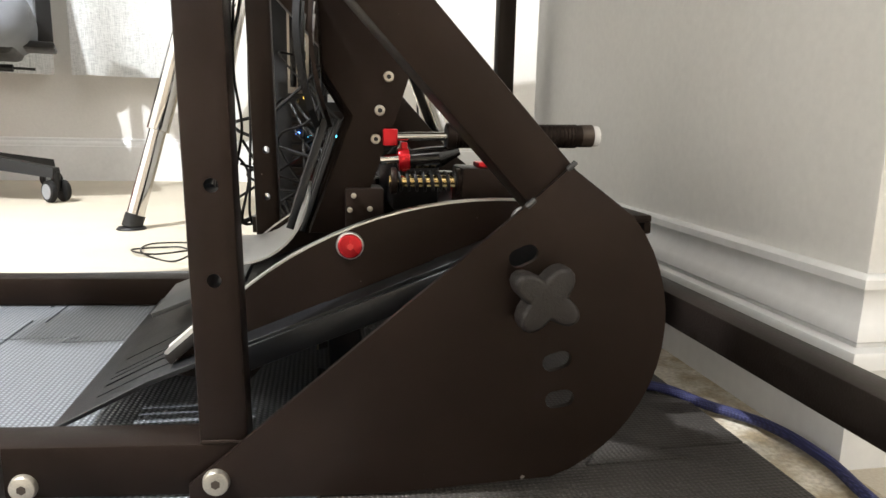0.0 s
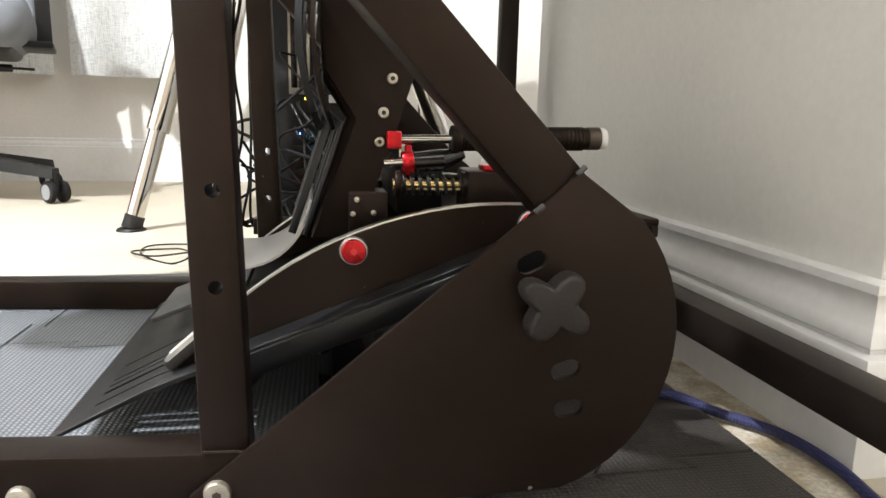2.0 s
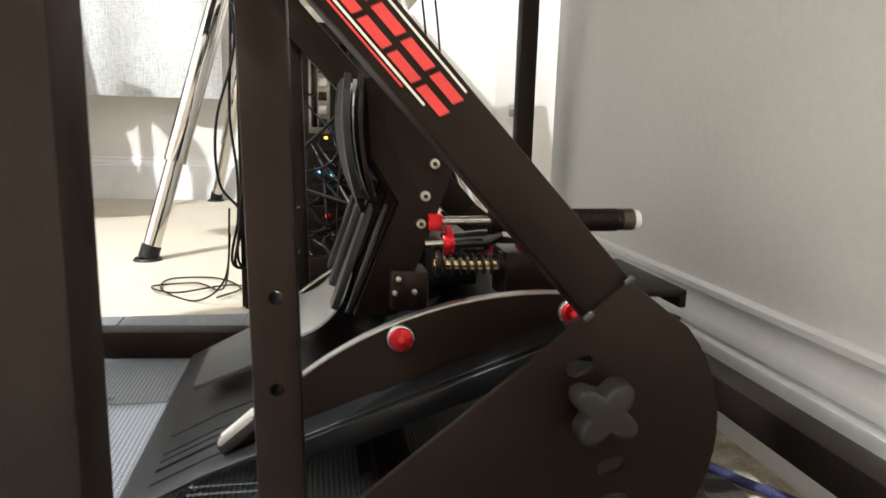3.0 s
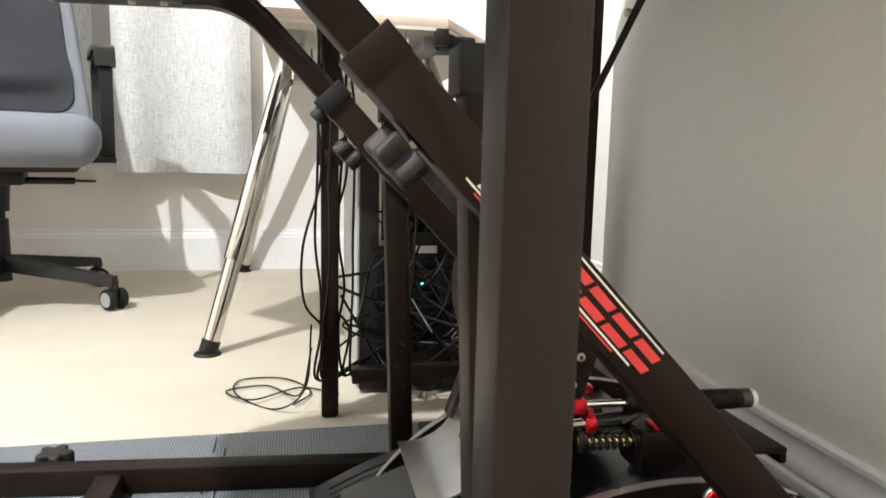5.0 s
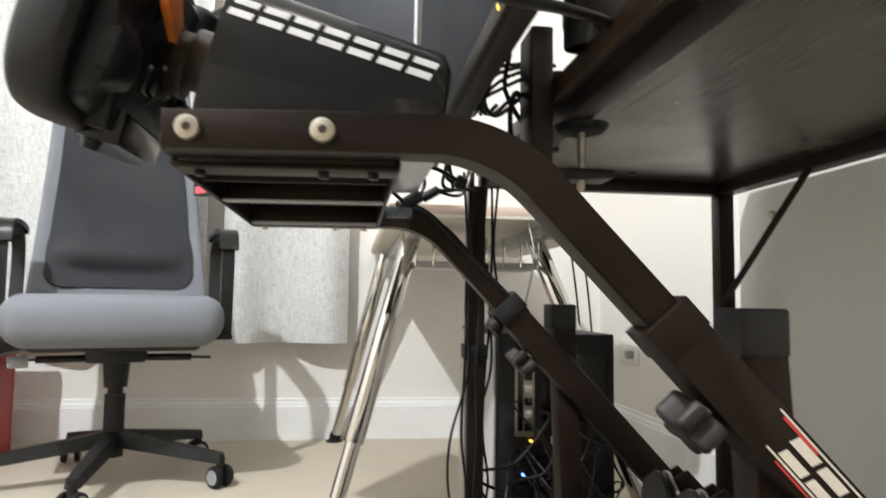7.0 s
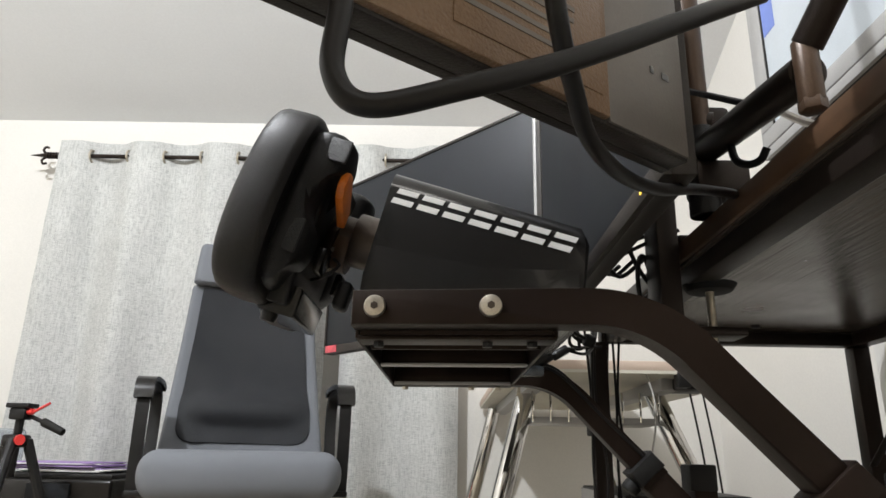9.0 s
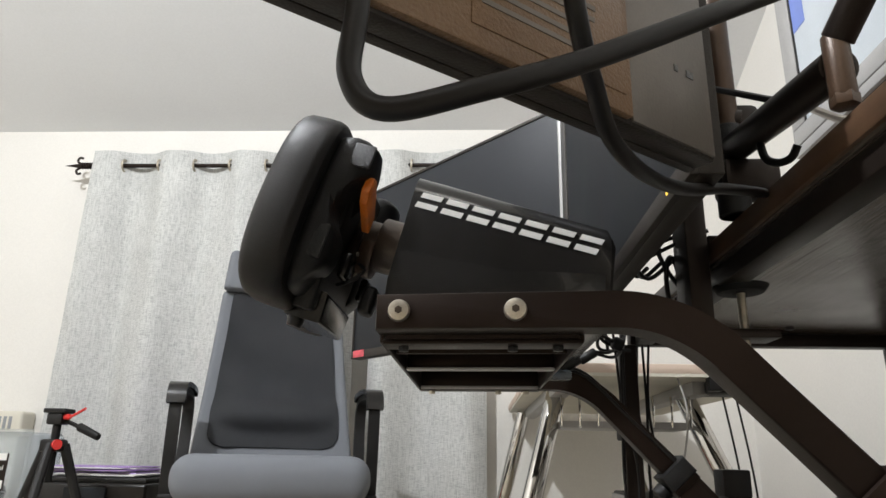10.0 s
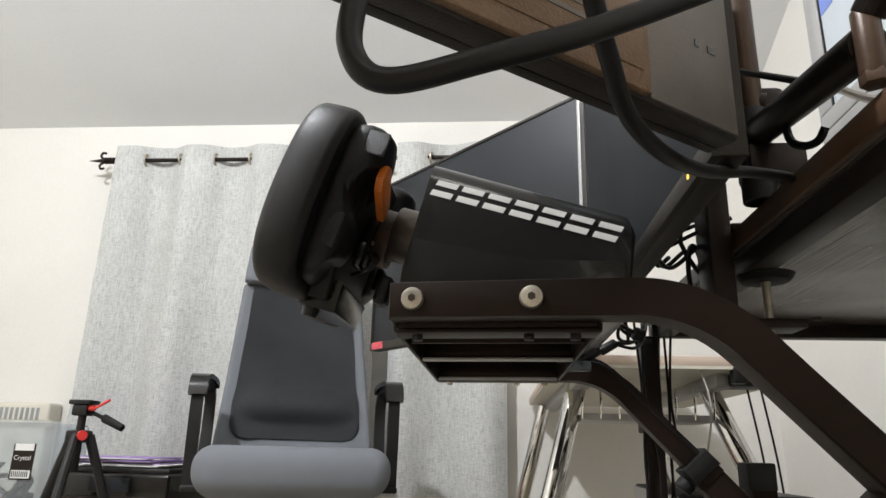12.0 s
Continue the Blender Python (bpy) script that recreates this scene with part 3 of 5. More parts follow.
ped("plate_flange", flat_tube(bmesh.new(), [(-0.005, 0.0735), (0.215, 0.161)], 0.016, 0.052, 0.055, 0.0006), SATIN)
for v in (0.08, 0.335):
    outer, inner = arc(0.185, -0.098, 0.281, 146, 70, 22), arc(0.185, -0.098, 0.233, 70, 140, 18)
    arch = ped("side_arch", prism(bmesh.new(), outer + inner, v, v + 0.008, 0.0006), BLACK, label="arched black aluminium side plate")
    rim = arc(0.185, -0.098, 0.2822, 144, 72, 22) + arc(0.185, -0.098, 0.2808, 72, 144, 22)
    ped("edge_trim", prism(bmesh.new(), rim, v + 0.0003, v + 0.0077), ALU, arch, "bare aluminium edge")
    for u, z in ((0.0785, 0.151), (0.199, 0.17)):
        bm = bmesh.new()
        rod(bm, (u, v, z), (u, v - 0.0035, z), 0.0098, 0.0092, 28, 0.0006)
        ped("washer", bm, ALU, arch, "aluminium washer")
        bm = bmesh.new()
        rod(bm, (u, v - 0.003, z), (u, v - 0.006, z), 0.0088, 0.0078, 28, 0.0008)
        ped("cap_screw", bm, RED, arch, "red anodised cap screw")
        bm = bmesh.new()
        rod(bm, (u, v - 0.0059, z), (u, v - 0.0062, z), 0.0024, n=6)
        ped("socket", bm, REDPAINT, arch)
ped("heel_guide", flat_tube(bmesh.new(), [(-0.02, 0.114)] + arc(-0.012, 0.174, 0.06, 275, 345, 9) + [(0.05, 0.172)], 0.002, 0.19, 0.33, 0.0004), ALU, label="polished aluminium heel guide")
ped("heel_rest", flat_tube(bmesh.new(), [(-0.085, 0.066), (-0.005, 0.098)], 0.004, 0.2, 0.31, 0.001), DARKPLATE, label="dark grey heel rest plate")
ped("heel_stop", flat_tube(bmesh.new(), [(-0.045, 0.072), (-0.02, 0.094)], 0.007, 0.07, 0.085, 0.001), KNOB)
ped("heel_stop_edge", flat_tube(bmesh.new(), [(-0.047, 0.0765), (-0.022, 0.0985)], 0.0012, 0.0705, 0.0845), ALU, label="bare aluminium edge")
ped("tail_plate", block(0.22, 0.347, 0.19, 0.33, 0.152, 0.159, 0.002), BLACK)
ped("tail_lip", block(0.34, 0.347, 0.19, 0.33, 0.142, 0.153, 0.002), BLACK)
ARM = [(0.05, 0.148), (0.084, 0.148), (0.1, 0.19), (0.116, 0.235), (0.128, 0.272), (0.127, 0.284), (0.108, 0.3), (0.072, 0.338), (0.058, 0.33), (0.062, 0.272), (0.085, 0.238)]
for k, v in enumerate((0.148, 0.228, 0.3)):
    pedal = ped("pedal_arm", prism(bmesh.new(), ARM, v, v + 0.004, 0.0006), BLACK, label="black sheet pedal arm")
    ped("arm_cheek", prism(bmesh.new(), ARM, v + 0.022, v + 0.026, 0.0006), BLACK, pedal)
    ped("arm_channel", flat_tube(bmesh.new(), [(0.045, 0.15), (0.074, 0.236)], 0.0035, v - 0.003, v + 0.001, 0.0006), SATIN, pedal)
    ped("arm_channel", flat_tube(bmesh.new(), [(0.035, 0.15), (0.064, 0.236)], 0.006, v + 0.006, v + 0.03, 0.001), SATIN, pedal)
    ped("pivot_block", block(0.078, 0.108, v - 0.004, v + 0.03, 0.152, 0.184, 0.002), BLACK, pedal)
    for u, z, r in ((0.111, 0.268, 0.0042), (0.1045, 0.243, 0.0042), (0.1015, 0.2215, 0.004), (0.0845, 0.178, 0.0022), (0.097, 0.168, 0.0022), (0.0815, 0.167, 0.0022)):
        bm = bmesh.new()
        vf = v if z > 0.2 else v - 0.004
        rod(bm, (u, vf, z), (u, vf - 0.003, z), r, r * 0.9, 20, 0.0004)
        b = ped("arm_bolt", bm, STEEL, pedal, "steel socket bolt")
        if r > 0.003:
            bm = bmesh.new()
            rod(bm, (u, vf - 0.0029, z), (u, vf - 0.0033, z), r * 0.45, n=6)
            ped("socket_recess", bm, PLASTIC, pedal)
    pad = []
    for i in range(9):
        a = (i / 8 - 0.5) * 2
        hw = 0.030 * math.sqrt(max(0.0, 1 - abs(a) ** 2.6)) + 0.004
        z = 0.282 + 0.052 * a
        u = 0.054 + 0.012 * (1 - a * a) * -0.6 - 0.006 * a
        pad.append([(u, v + 0.012 + hw * (j / 3 - 1), z) for j in range(7)])
    bm = thicken(sheet(bmesh.new(), pad), 0.005)
    ped("pedal_pad", bm, PLASTIC, pedal, "D-shaped dark pedal pad")
    pad2 = [[(x + 0.009, y, z) for x, y, z in row] for row in pad]
    ped("pad_backing", thicken(sheet(bmesh.new(), pad2), 0.003), ALU if k else BLACK, pedal)
# damper, spring and clevises on the nearest pedal
dv = 0.15
bm = bmesh.new()
rod(bm, (0.112, dv, 0.2235), (0.16, dv, 0.2245), 0.0034)
ped("damper_rod", bm, CHROME, label="chrome damper rod")
bm = bmesh.new()
for i in range(34):
    u = 0.156 + 0.103 * i / 34
    rod(bm, (u, dv, 0.2245 + 0.02 * (u - 0.156)), (u + 0.0022, dv, 0.2245 + 0.02 * (u - 0.156)), 0.0092, n=20)
rod(bm, (0.156, dv, 0.2245), (0.262, dv, 0.2268), 0.0085, n=20)
rod(bm, (0.156, dv, 0.2245), (0.163, dv, 0.2246), 0.0105, n=20, bev=0.001)
damper = ped("damper_body", bm, BLACK, label="black threaded damper body")
bm = bmesh.new()
rod(bm, (0.262, dv, 0.2268), (0.271, dv, 0.227), 0.0088, n=24)
ped("damper_collar", bm, DARKMETAL, damper)
bm = bmesh.new()
rod(bm, (0.271, dv, 0.227), (0.2765, dv, 0.2271), 0.0084, 0.0078, 24, 0.001)
ped("damper_cap", bm, PAPER, damper, "white end cap")
ped("clevis", block(0.107, 0.118, dv - 0.007, dv + 0.007, 0.2165, 0.2295, 0.0012), RED, label="red anodised clevis")
bm = bmesh.new()
rod(bm, (0.105, dv, 0.2055), (0.124, dv, 0.207), 0.004)
ped("pushrod", bm, CHROME)
bm = bmesh.new()
rod(bm, (0.119, dv, 0.206), (0.1275, dv, 0.2068), 0.0088, n=24, bev=0.001)
box(bm, 0.121, 0.126, dv - 0.003, dv + 0.003, 0.197, 0.2195, 0.001)
ped("adjuster_ring", bm, RED, label="red anodised adjuster ring")
bm = bmesh.new()
rod(bm, (0.1275, dv, 0.2065), (0.15, dv, 0.2085), 0.0075, 0.0085, 24)
rod(bm, (0.15, dv, 0.2085), (0.166, dv, 0.214), 0.0085, 0.004, 24)
ped("cylinder", bm, GLOSSBLACK)
bm = bmesh.new()
pts = []
for i in range(8 * 14 + 1):
    a = 2 * math.pi * i / 14
    pts.append((0.117 + 0.05 * i / 112, dv + 0.0072 * math.cos(a), 0.1895 + 0.0072 * math.sin(a)))
hose(bm, pts, 0.0014, 6, 0)
ped("coil_spring", bm, PLASTIC, label="black coil spring")
bm = bmesh.new()
rod(bm, (0.112, dv, 0.1895), (0.17, dv, 0.1895), 0.0048, n=16)
ped("spring_guide", bm, GOLD, label="brass spring guide")
for u in (0.113, 0.164):
    bm = bmesh.new()
    rod(bm, (u, dv, 0.1895), (u + 0.005, dv, 0.1895), 0.0105, n=24, bev=0.001)
    ped("spring_seat", bm, BLACK)
ped("master_block", block(0.167, 0.235, dv - 0.012, dv + 0.03, 0.162, 0.2015, 0.003), BLACK)
ped("red_bracket", block(0.18, 0.205, dv - 0.01, dv + 0.01, 0.2015, 0.2055, 0.001), RED, label="red anodised bracket")
ped("red_bracket", block(0.186, 0.198, dv - 0.005, dv + 0.005, 0.2055, 0.212, 0.001), RED)
ped("cable_box", block(0.12, 0.16, 0.2, 0.33, 0.16, 0.2, 0.003), PLASTIC)

# ---- wheel base and steering wheel ----
wb = thing("wheel_base", (-0.25, 0.85, 0.624), "gloss black direct-drive wheel base with a carbon-look side", "wheel base")


def wbp(name, bm, mat, parent=wb, label="", smooth=True):
    return part(name, bm, mat, parent, label, smooth, RIG)


TILT_A = math.atan2(0.057, 0.182)
SHELL = [(-0.385, 0.778), (-0.209, 0.719), (-0.207, 0.715), (-0.2165, 0.6245), (-0.418, 0.6245), (-0.4125, 0.672)]
V0, V1 = 0.13, 0.30
bm = prism(bmesh.new(), SHELL, V0, V1)
ridge = [e for e in bm.edges if all(abs(v.co.z - (0.778 - (v.co.x + 0.385) * 0.335)) < 0.004 for v in e.verts) and abs(e.verts[0].co.y - e.verts[1].co.y) < 1e-6]
bmesh.ops.bevel(bm, geom=ridge, offset=0.02, segments=7, profile=0.5, affect="EDGES")
shell = wbp("shell", bm, CARBON_GLOSS, label="gloss black shell with a faint carbon weave")
LOWER = [(-0.4035, 0.7), (-0.3, 0.6775), (-0.216, 0.6735), (-0.2195, 0.63), (-0.412, 0.63), (-0.4085, 0.672)]
wbp("carbon_panel", prism(bmesh.new(), LOWER, V0 - 0.0008, V0 + 0.001, 0.0003), CARBON, shell, "carbon-look lower side panel")
wbp("rear_panel", prism(bmesh.new(), [(-0.207, 0.71), (-0.204, 0.7), (-0.213, 0.632), (-0.216, 0.632)], V0 + 0.01, V1 - 0.01), PLASTIC)
# plain white bars where the maker's print stands
ca, sa = math.cos(TILT_A), math.sin(TILT_A)
for k in range(7):
    s = 0.0255 * k + 0.004
    p = (-0.3865 + s * ca, 0.7545 - s * sa)
    strokes = [(0, 0.0205, -0.0018, 0.0034), (0, 0.0205, -0.0122, -0.0066)]
    for a, b, n0, n1 in strokes:
        bm = bmesh.new()
        vs = []
        for q, n in ((a, n0), (b, n0), (b, n1), (a, n1)):
            sh = q - n * -0.25
            vs.append((p[0] + sh * ca + n * sa, p[1] - sh * sa + n * ca))
        prism(bm, vs, V0 - 0.0009, V0 + 0.001)
        wbp("print_bar", bm, LOGOWHITE, shell, "white printed bar", smooth=False)
# shaft along the tilted axis
axis = Vector((-ca, 0, sa))
hub = Vector((-0.4, 0.215, 0.722))
for a, b, r, nm in ((0.0, 0.035, 0.029, "bearing_housing"), (0.03, 0.062, 0.0225, "quick_release"), (0.05, 0.056, 0.026, "release_ring")):
    bm = bmesh.new()
    rod(bm, hub + axis * a, hub + axis * b, r, n=36, bev=0.0015)
    wbp(nm, bm, DARKMETAL if nm != "release_ring" else BLACK)

wheel = thing("steering_wheel", (-0.42, 0.84, 0.64), "black GT-style steering wheel with orange paddles", "steering wheel")
up, side, fwd = Vector((sa, 0, ca)), Vector((0, 1, 0)), axis
wc = hub + axis * 0.086 - up * 0.015
WS = 0.86
WF = RIG @ Matrix(((side.x, up.x, fwd.x, wc.x), (side.y, up.y, fwd.y, wc.y), (side.z, up.z, fwd.z, wc.z), (0, 0, 0, 1))) @ Matrix.Diagonal((WS, WS, WS, 1))


def wh(name, bm, mat, parent=wheel, label="", smooth=True):
    """In the wheel's own frame: x across, y up, z towards the driver."""
    return part(name, bm, mat, parent, label, smooth, WF)


def grip(sgn):
    """One moulded hand grip: an upright tapered bar that curls in at both ends."""
    bm = bmesh.new()
    pts = [(-0.045, 0.098, 0.02), (-0.085, 0.1, 0.02), (-0.118, 0.094, 0.022), (-0.133, 0.066, 0.024), (-0.1365, 0.02, 0.026), (-0.1365, -0.025, 0.026), (-0.131, -0.064, 0.024), (-0.112, -0.085, 0.022), (-0.075, -0.088, 0.02), (-0.045, -0.085, 0.02)]
    ps = spline([(x * -sgn, y, z) for x, y, z in pts], 4)
    rings = []
    for i, p in enumerate(ps):
        d = (ps[min(i + 1, len(ps) - 1)] - ps[max(i - 1, 0)]).normalized()
        b = Vector((0, 0, 1))
        b = (b - d * b.dot(d)).normalized()
        s = d.cross(b)
        k = math.sin(math.pi * i / (len(ps) - 1)) ** 0.5
        ra, rb = 0.014 + 0.004 * k, 0.02 + 0.008 * k
        ring = []
        for j in range(16):
            a = 2 * math.pi * j / 16
            e = 0.55
            cx, cy = math.cos(a), math.sin(a)
            ring.append(bm.verts.new(p + s * (math.copysign(abs(cx) ** e, cx) * ra) + b * (math.copysign(abs(cy) ** e, cy) * rb)))
        rings.append(ring)
    for a, b in zip(rings, rings[1:]):
        for j in range(16):
            bm.faces.new((a[j], a[(j + 1) % 16], b[(j + 1) % 16], b[j]))
    bm.faces.new(rings[0][::-1])
    bm.faces.new(rings[-1])
    return bm


for sgn in (-1, 1):
    wh("hand_grip", grip(sgn), LEATHER, label="black leather-covered hand grip")
    prof = [(0.1, 0.035), (0.1, -0.042), (0.09, -0.054), (0.06, -0.052), (0.048, -0.026), (0.006, -0.02), (-0.004, -0.034), (-0.05, -0.04), (-0.062, -0.022), (-0.088, -0.018), (-0.09, 0.035)]
    bm = prism(bmesh.new(), prof, min(sgn * 0.052, sgn * 0.13), max(sgn * 0.052, sgn * 0.13))
    bmesh.ops.triangulate(bm, faces=bm.faces[:])
    bmesh.ops.subdivide_edges(bm, edges=bm.edges[:], cuts=3, use_grid_fill=True)
    for _ in range(7):
        bmesh.ops.smooth_vert(bm, verts=bm.verts[:], factor=0.5, use_axis_x=True, use_axis_y=True, use_axis_z=True)
    bm.transform(Matrix(((0, 1, 0, 0), (1, 0, 0, 0), (0, 0, 1, 0), (0, 0, 0, 1))))
    rest = wh("finger_rest", bm, PLASTIC, label="moulded black finger rest")
    for y0, y1, z0, z1 in ((0.062, 0.09, -0.048, -0.022), (0.014, 0.042, -0.014, 0.012), (-0.048, -0.008, -0.03, 0.006)):
        bm = bmesh.new()
        box(bm, sgn * 0.1215, sgn * 0.1275, y0, y1, z0, z1, 0.0028)
        wh("grip_pad", bm, GRIP, rest, "textured rubber grip pad")
    bm = bmesh.new()
    pts = [(sgn * 0.045, 0.014), (sgn * 0.098, 0.032), (sgn * 0.108, 0.044), (sgn * 0.104, 0.062), (sgn * 0.09, 0.064), (sgn * 0.045, 0.036)]
    lo = [bm.verts.new((x, y, -0.052)) for x, y in pts]
    hi = [bm.verts.new((x, y, -0.042)) for x, y in pts]
    bm.faces.new(lo), bm.faces.new(hi[::-1])
    for i in range(6):
        bm.faces.new((lo[i], hi[i], hi[(i + 1) % 6], lo[(i + 1) % 6]))
    bmesh.ops.bevel(bm, geom=bm.edges[:], offset=0.0018, segments=2, profile=0.5, affect="EDGES")
    paddle = wh("shift_paddle", bm, ORANGE, label="orange textured shift paddle")
    bm = bmesh.new()
    box(bm, sgn * 0.045, sgn * 0.075, -0.05, -0.02, -0.05, -0.04, 0.003)
    wh("clutch_paddle", bm, GLOSSBLACK)
bm = bmesh.new()
prism(bm, [(-0.075, -0.095), (0.075, -0.095), (0.085, -0.06), (0.08, 0.05), (0.06, 0.085), (-0.06, 0.085), (-0.08, 0.05), (-0.085, -0.06)], -0.016, 0.028, 0.006, 3)
bm.transform(Matrix(((1, 0, 0, 0), (0, 0, 1, 0), (0, 1, 0, -0.012), (0, 0, 0, 1))))
wh("hub_body", bm, PLASTIC, label="black hub body")
bm = bmesh.new()
prism(bm, [(-0.06, -0.105), (0.06, -0.105), (0.066, -0.07), (-0.066, -0.07)], -0.026, 0.022, 0.004, 3)
bm.transform(Matrix(((1, 0, 0, 0), (0, 0, 1, 0), (0, 1, 0, -0.012), (0, 0, 0, 1))))
wh("button_box", bm, GLOSSBLACK)
bm = bmesh.new()
rod(bm, (-0.03, -0.103, 0.0), (-0.03, -0.114, 0.0), 0.011, 0.009, 20, 0.001)
wh("thumb_dial", bm, PLASTIC)
bm = bmesh.new()
rod(bm, (0, 0, -0.03), (0, 0, -0.042), 0.036, n=36, bev=0.0015)
ring = wh("mounting_ring", bm, BLACK)
for k in range(6):
    a = math.pi / 3 * k + 0.3
    bm = bmesh.new()
    rod(bm, (0.03 * math.cos(a), 0.03 * math.sin(a), -0.041), (0.03 * math.cos(a), 0.03 * math.sin(a), -0.0445), 0.0026, n=12)
    wh("ring_screw", bm, STEEL, ring)
bm = bmesh.new()
rod(bm, (0, 0, -0.042), (0, 0, -0.06), 0.028, n=36, bev=0.001)
wh("hub_adapter", bm, BRONZE, label="dark anodised hub adapter")
bm = bmesh.new()
hose(bm, [(-0.02, -0.05, -0.03), (-0.05, -0.048, -0.05), (-0.045, -0.03, -0.062), (-0.03, -0.02, -0.05)], 0.0022, 6)
wh("coiled_wire", bm, CABLE)
bm = bmesh.new()
box(bm, -0.028, 0.0, -0.075, -0.04, -0.082, -0.064, 0.006, 3)
wh("release_lever", bm, PLASTIC, label="black quick-release lever")


# ---- monitors ----
def monitor(a, b, z0, z1, label, lit=False, thick=0.022, back=BEZEL):
    """A flat monitor whose screen runs in plan from a to b and faces to the left of that line."""
    a, b = Vector((*a, 0)), Vector((*b, 0))
    d = (b - a)
    w = d.length
    d.normalize()
    n = Vector((-d.y, d.x, 0))
    m = Matrix(((d.x, -n.x, 0, a.x), (d.y, -n.y, 0, a.y), (0, 0, 1, z0), (0, 0, 0, 1)))
    h = z1 - z0
    t = thing("monitor", ((a.x + b.x) / 2, (a.y + b.y) / 2, z0), label, "monitor")
    part("shell", block(0, w, 0.004, thick, 0, h, 0.002), back, t, "", True, m)
    part("screen", block(0.006, w - 0.006, 0, 0.0045, 0.016, h - 0.006, 0.0005), SCREEN_ON if lit else SCREEN, t, "lit screen" if lit else "dark switched-off screen", True, m)
    for x0, x1, zz0, zz1 in ((0, w, 0, 0.0155), (0, w, h - 0.0055, h), (0, 0.0055, 0.0155, h - 0.0055), (w - 0.0055, w, 0.0155, h - 0.0055)):
        part("bezel", block(x0, x1, -0.0015, 0.0045, zz0, zz1, 0.0005), GREYMETAL if lit else BEZEL, t, "", True, m)
    return t, m, w, h


ZB = 0.694
t_c, m_c, w_c, h_c = monitor((-0.15, 0.578), (-0.15, 1.145), ZB, ZB + 0.355, "black widescreen monitor, switched off, between two others")
part("sticker", block(0.012, 0.034, -0.0022, -0.0012, 0.03, 0.062, 0), STICKER, t_c, "white specification sticker", False, m_c)
part("status_light", block(0.05, 0.053, -0.0022, -0.0014, 0.006, 0.009, 0), LED_YELLOW, t_c, "small lit power lamp", False, m_c)
for k in range(5):
    part("print_bar", block(0.31 + k * 0.004, 0.3125 + k * 0.004, -0.0021, -0.0015, 0.005, 0.0095, 0), LABEL, t_c, "", False, m_c)
t_l, m_l, w_l, h_l = monitor((-0.157, 1.15), (-0.545, 1.555), ZB + 0.012, ZB + 0.367, "black widescreen monitor, switched off, angled to the seat")
part("sticker", block(w_l - 0.045, w_l - 0.008, -0.0022, -0.0012, 0.002, 0.016, 0), PINK, t_l, "red and white sticker", False, m_l)
bm = block(-0.002, 0.004, -0.003, 0.012, 0.0, h_l, 0.001)
part("edge_strip", bm, GREYMETAL, t_l, "pale plastic edge", True, m_l)
t_r, m_r, w_r, h_r = monitor((-0.6137, 0.172), (-0.1697, 0.524), ZB - 0.0225, ZB + 0.3325, "black widescreen monitor seen from behind", thick=0.017)
# Cover and end panel carry light from the floor in their tones.
part("back_bulge", block(0.03, 0.4945, 0.016, 0.021, 0.002, 0.34, 0.0012), BACK_BOUNCE_LIT, t_r, "raised ventilated back cover", True, m_r)
part("back_panel", block(0.497, w_r - 0.002, 0.0155, 0.0185, 0.002, 0.34, 0.0008), GREYPLATE, t_r, "plain grey-brown end of the back cover", True, m_r)
for k in range(7):
    part("vent_slot", block(0.08 + 0.002 * k, 0.34, 0.0207, 0.0215, 0.1 + 0.011 * k, 0.1035 + 0.011 * k, 0.0003), GLOSSBLACK, t_r, "dark ventilation slot", False, m_r)
part("rating_plate", block(0.395, 0.489, 0.0205, 0.0216, 0.012, 0.1, 0.0004), BACK_BOUNCE_LIT, t_r, "rating plate in the bounce-lit brown, with small print", True, m_r)
rnd = random.Random(3)
for k in range(9):
    z = 0.0235 + 0.0065 * k
    part("print_bar", block(0.4, 0.4 + rnd.uniform(0.045, 0.084), 0.0216, 0.022, z, z + 0.0026, 0), LABEL, t_r, "", False, m_r)
for x in (0.0225, 0.033):
    part("vent_hole", block(w_r - x, w_r - x + (0.006 if x < 0.025 else 0.003), 0.0175, 0.0189, 0.0435, 0.0475, 0), GLOSSBLACK, t_r, "", False, m_r)
t_d, m_d, w_d, h_d = monitor((0.222, 0.62), (0.225, 1.19), 0.985, 1.33, "desk monitor with a grey bezel, showing a pale picture", True)
part("bezel", block(w_d - 0.042, w_d - 0.0056, -0.003, 0.0042, 0.045, h_d - 0.006, 0.002), GREYMETAL, t_d, "", True, m_d)
part("bezel", block(0.006, w_d - 0.0056, -0.003, 0.0042, 0.016, 0.0448, 0.002), GREYMETAL, t_d, "", True, m_d)
part("bezel_line", block(w_d - 0.047, w_d - 0.0425, -0.002, 0.0042, 0.045, h_d - 0.006, 0.0008), PLASTIC, t_d, "dark inner edge", True, m_d)
part("picture_patch", block(w_d - 0.085, w_d - 0.048, -0.001, 0.0, 0.2, h_d - 0.01, 0), SCREEN_BLUE, t_d, "deep blue part of the picture", False, m_d)
bm = bmesh.new()
rod(bm, (0.27, 0.91, 0.746), (0.262, 0.91, 1.12), 0.018)
box(bm, 0.2, 0.4, 0.8, 1.02, 0.7455, 0.757, 0.003)
part("stand", bm, PLASTIC, t_d)

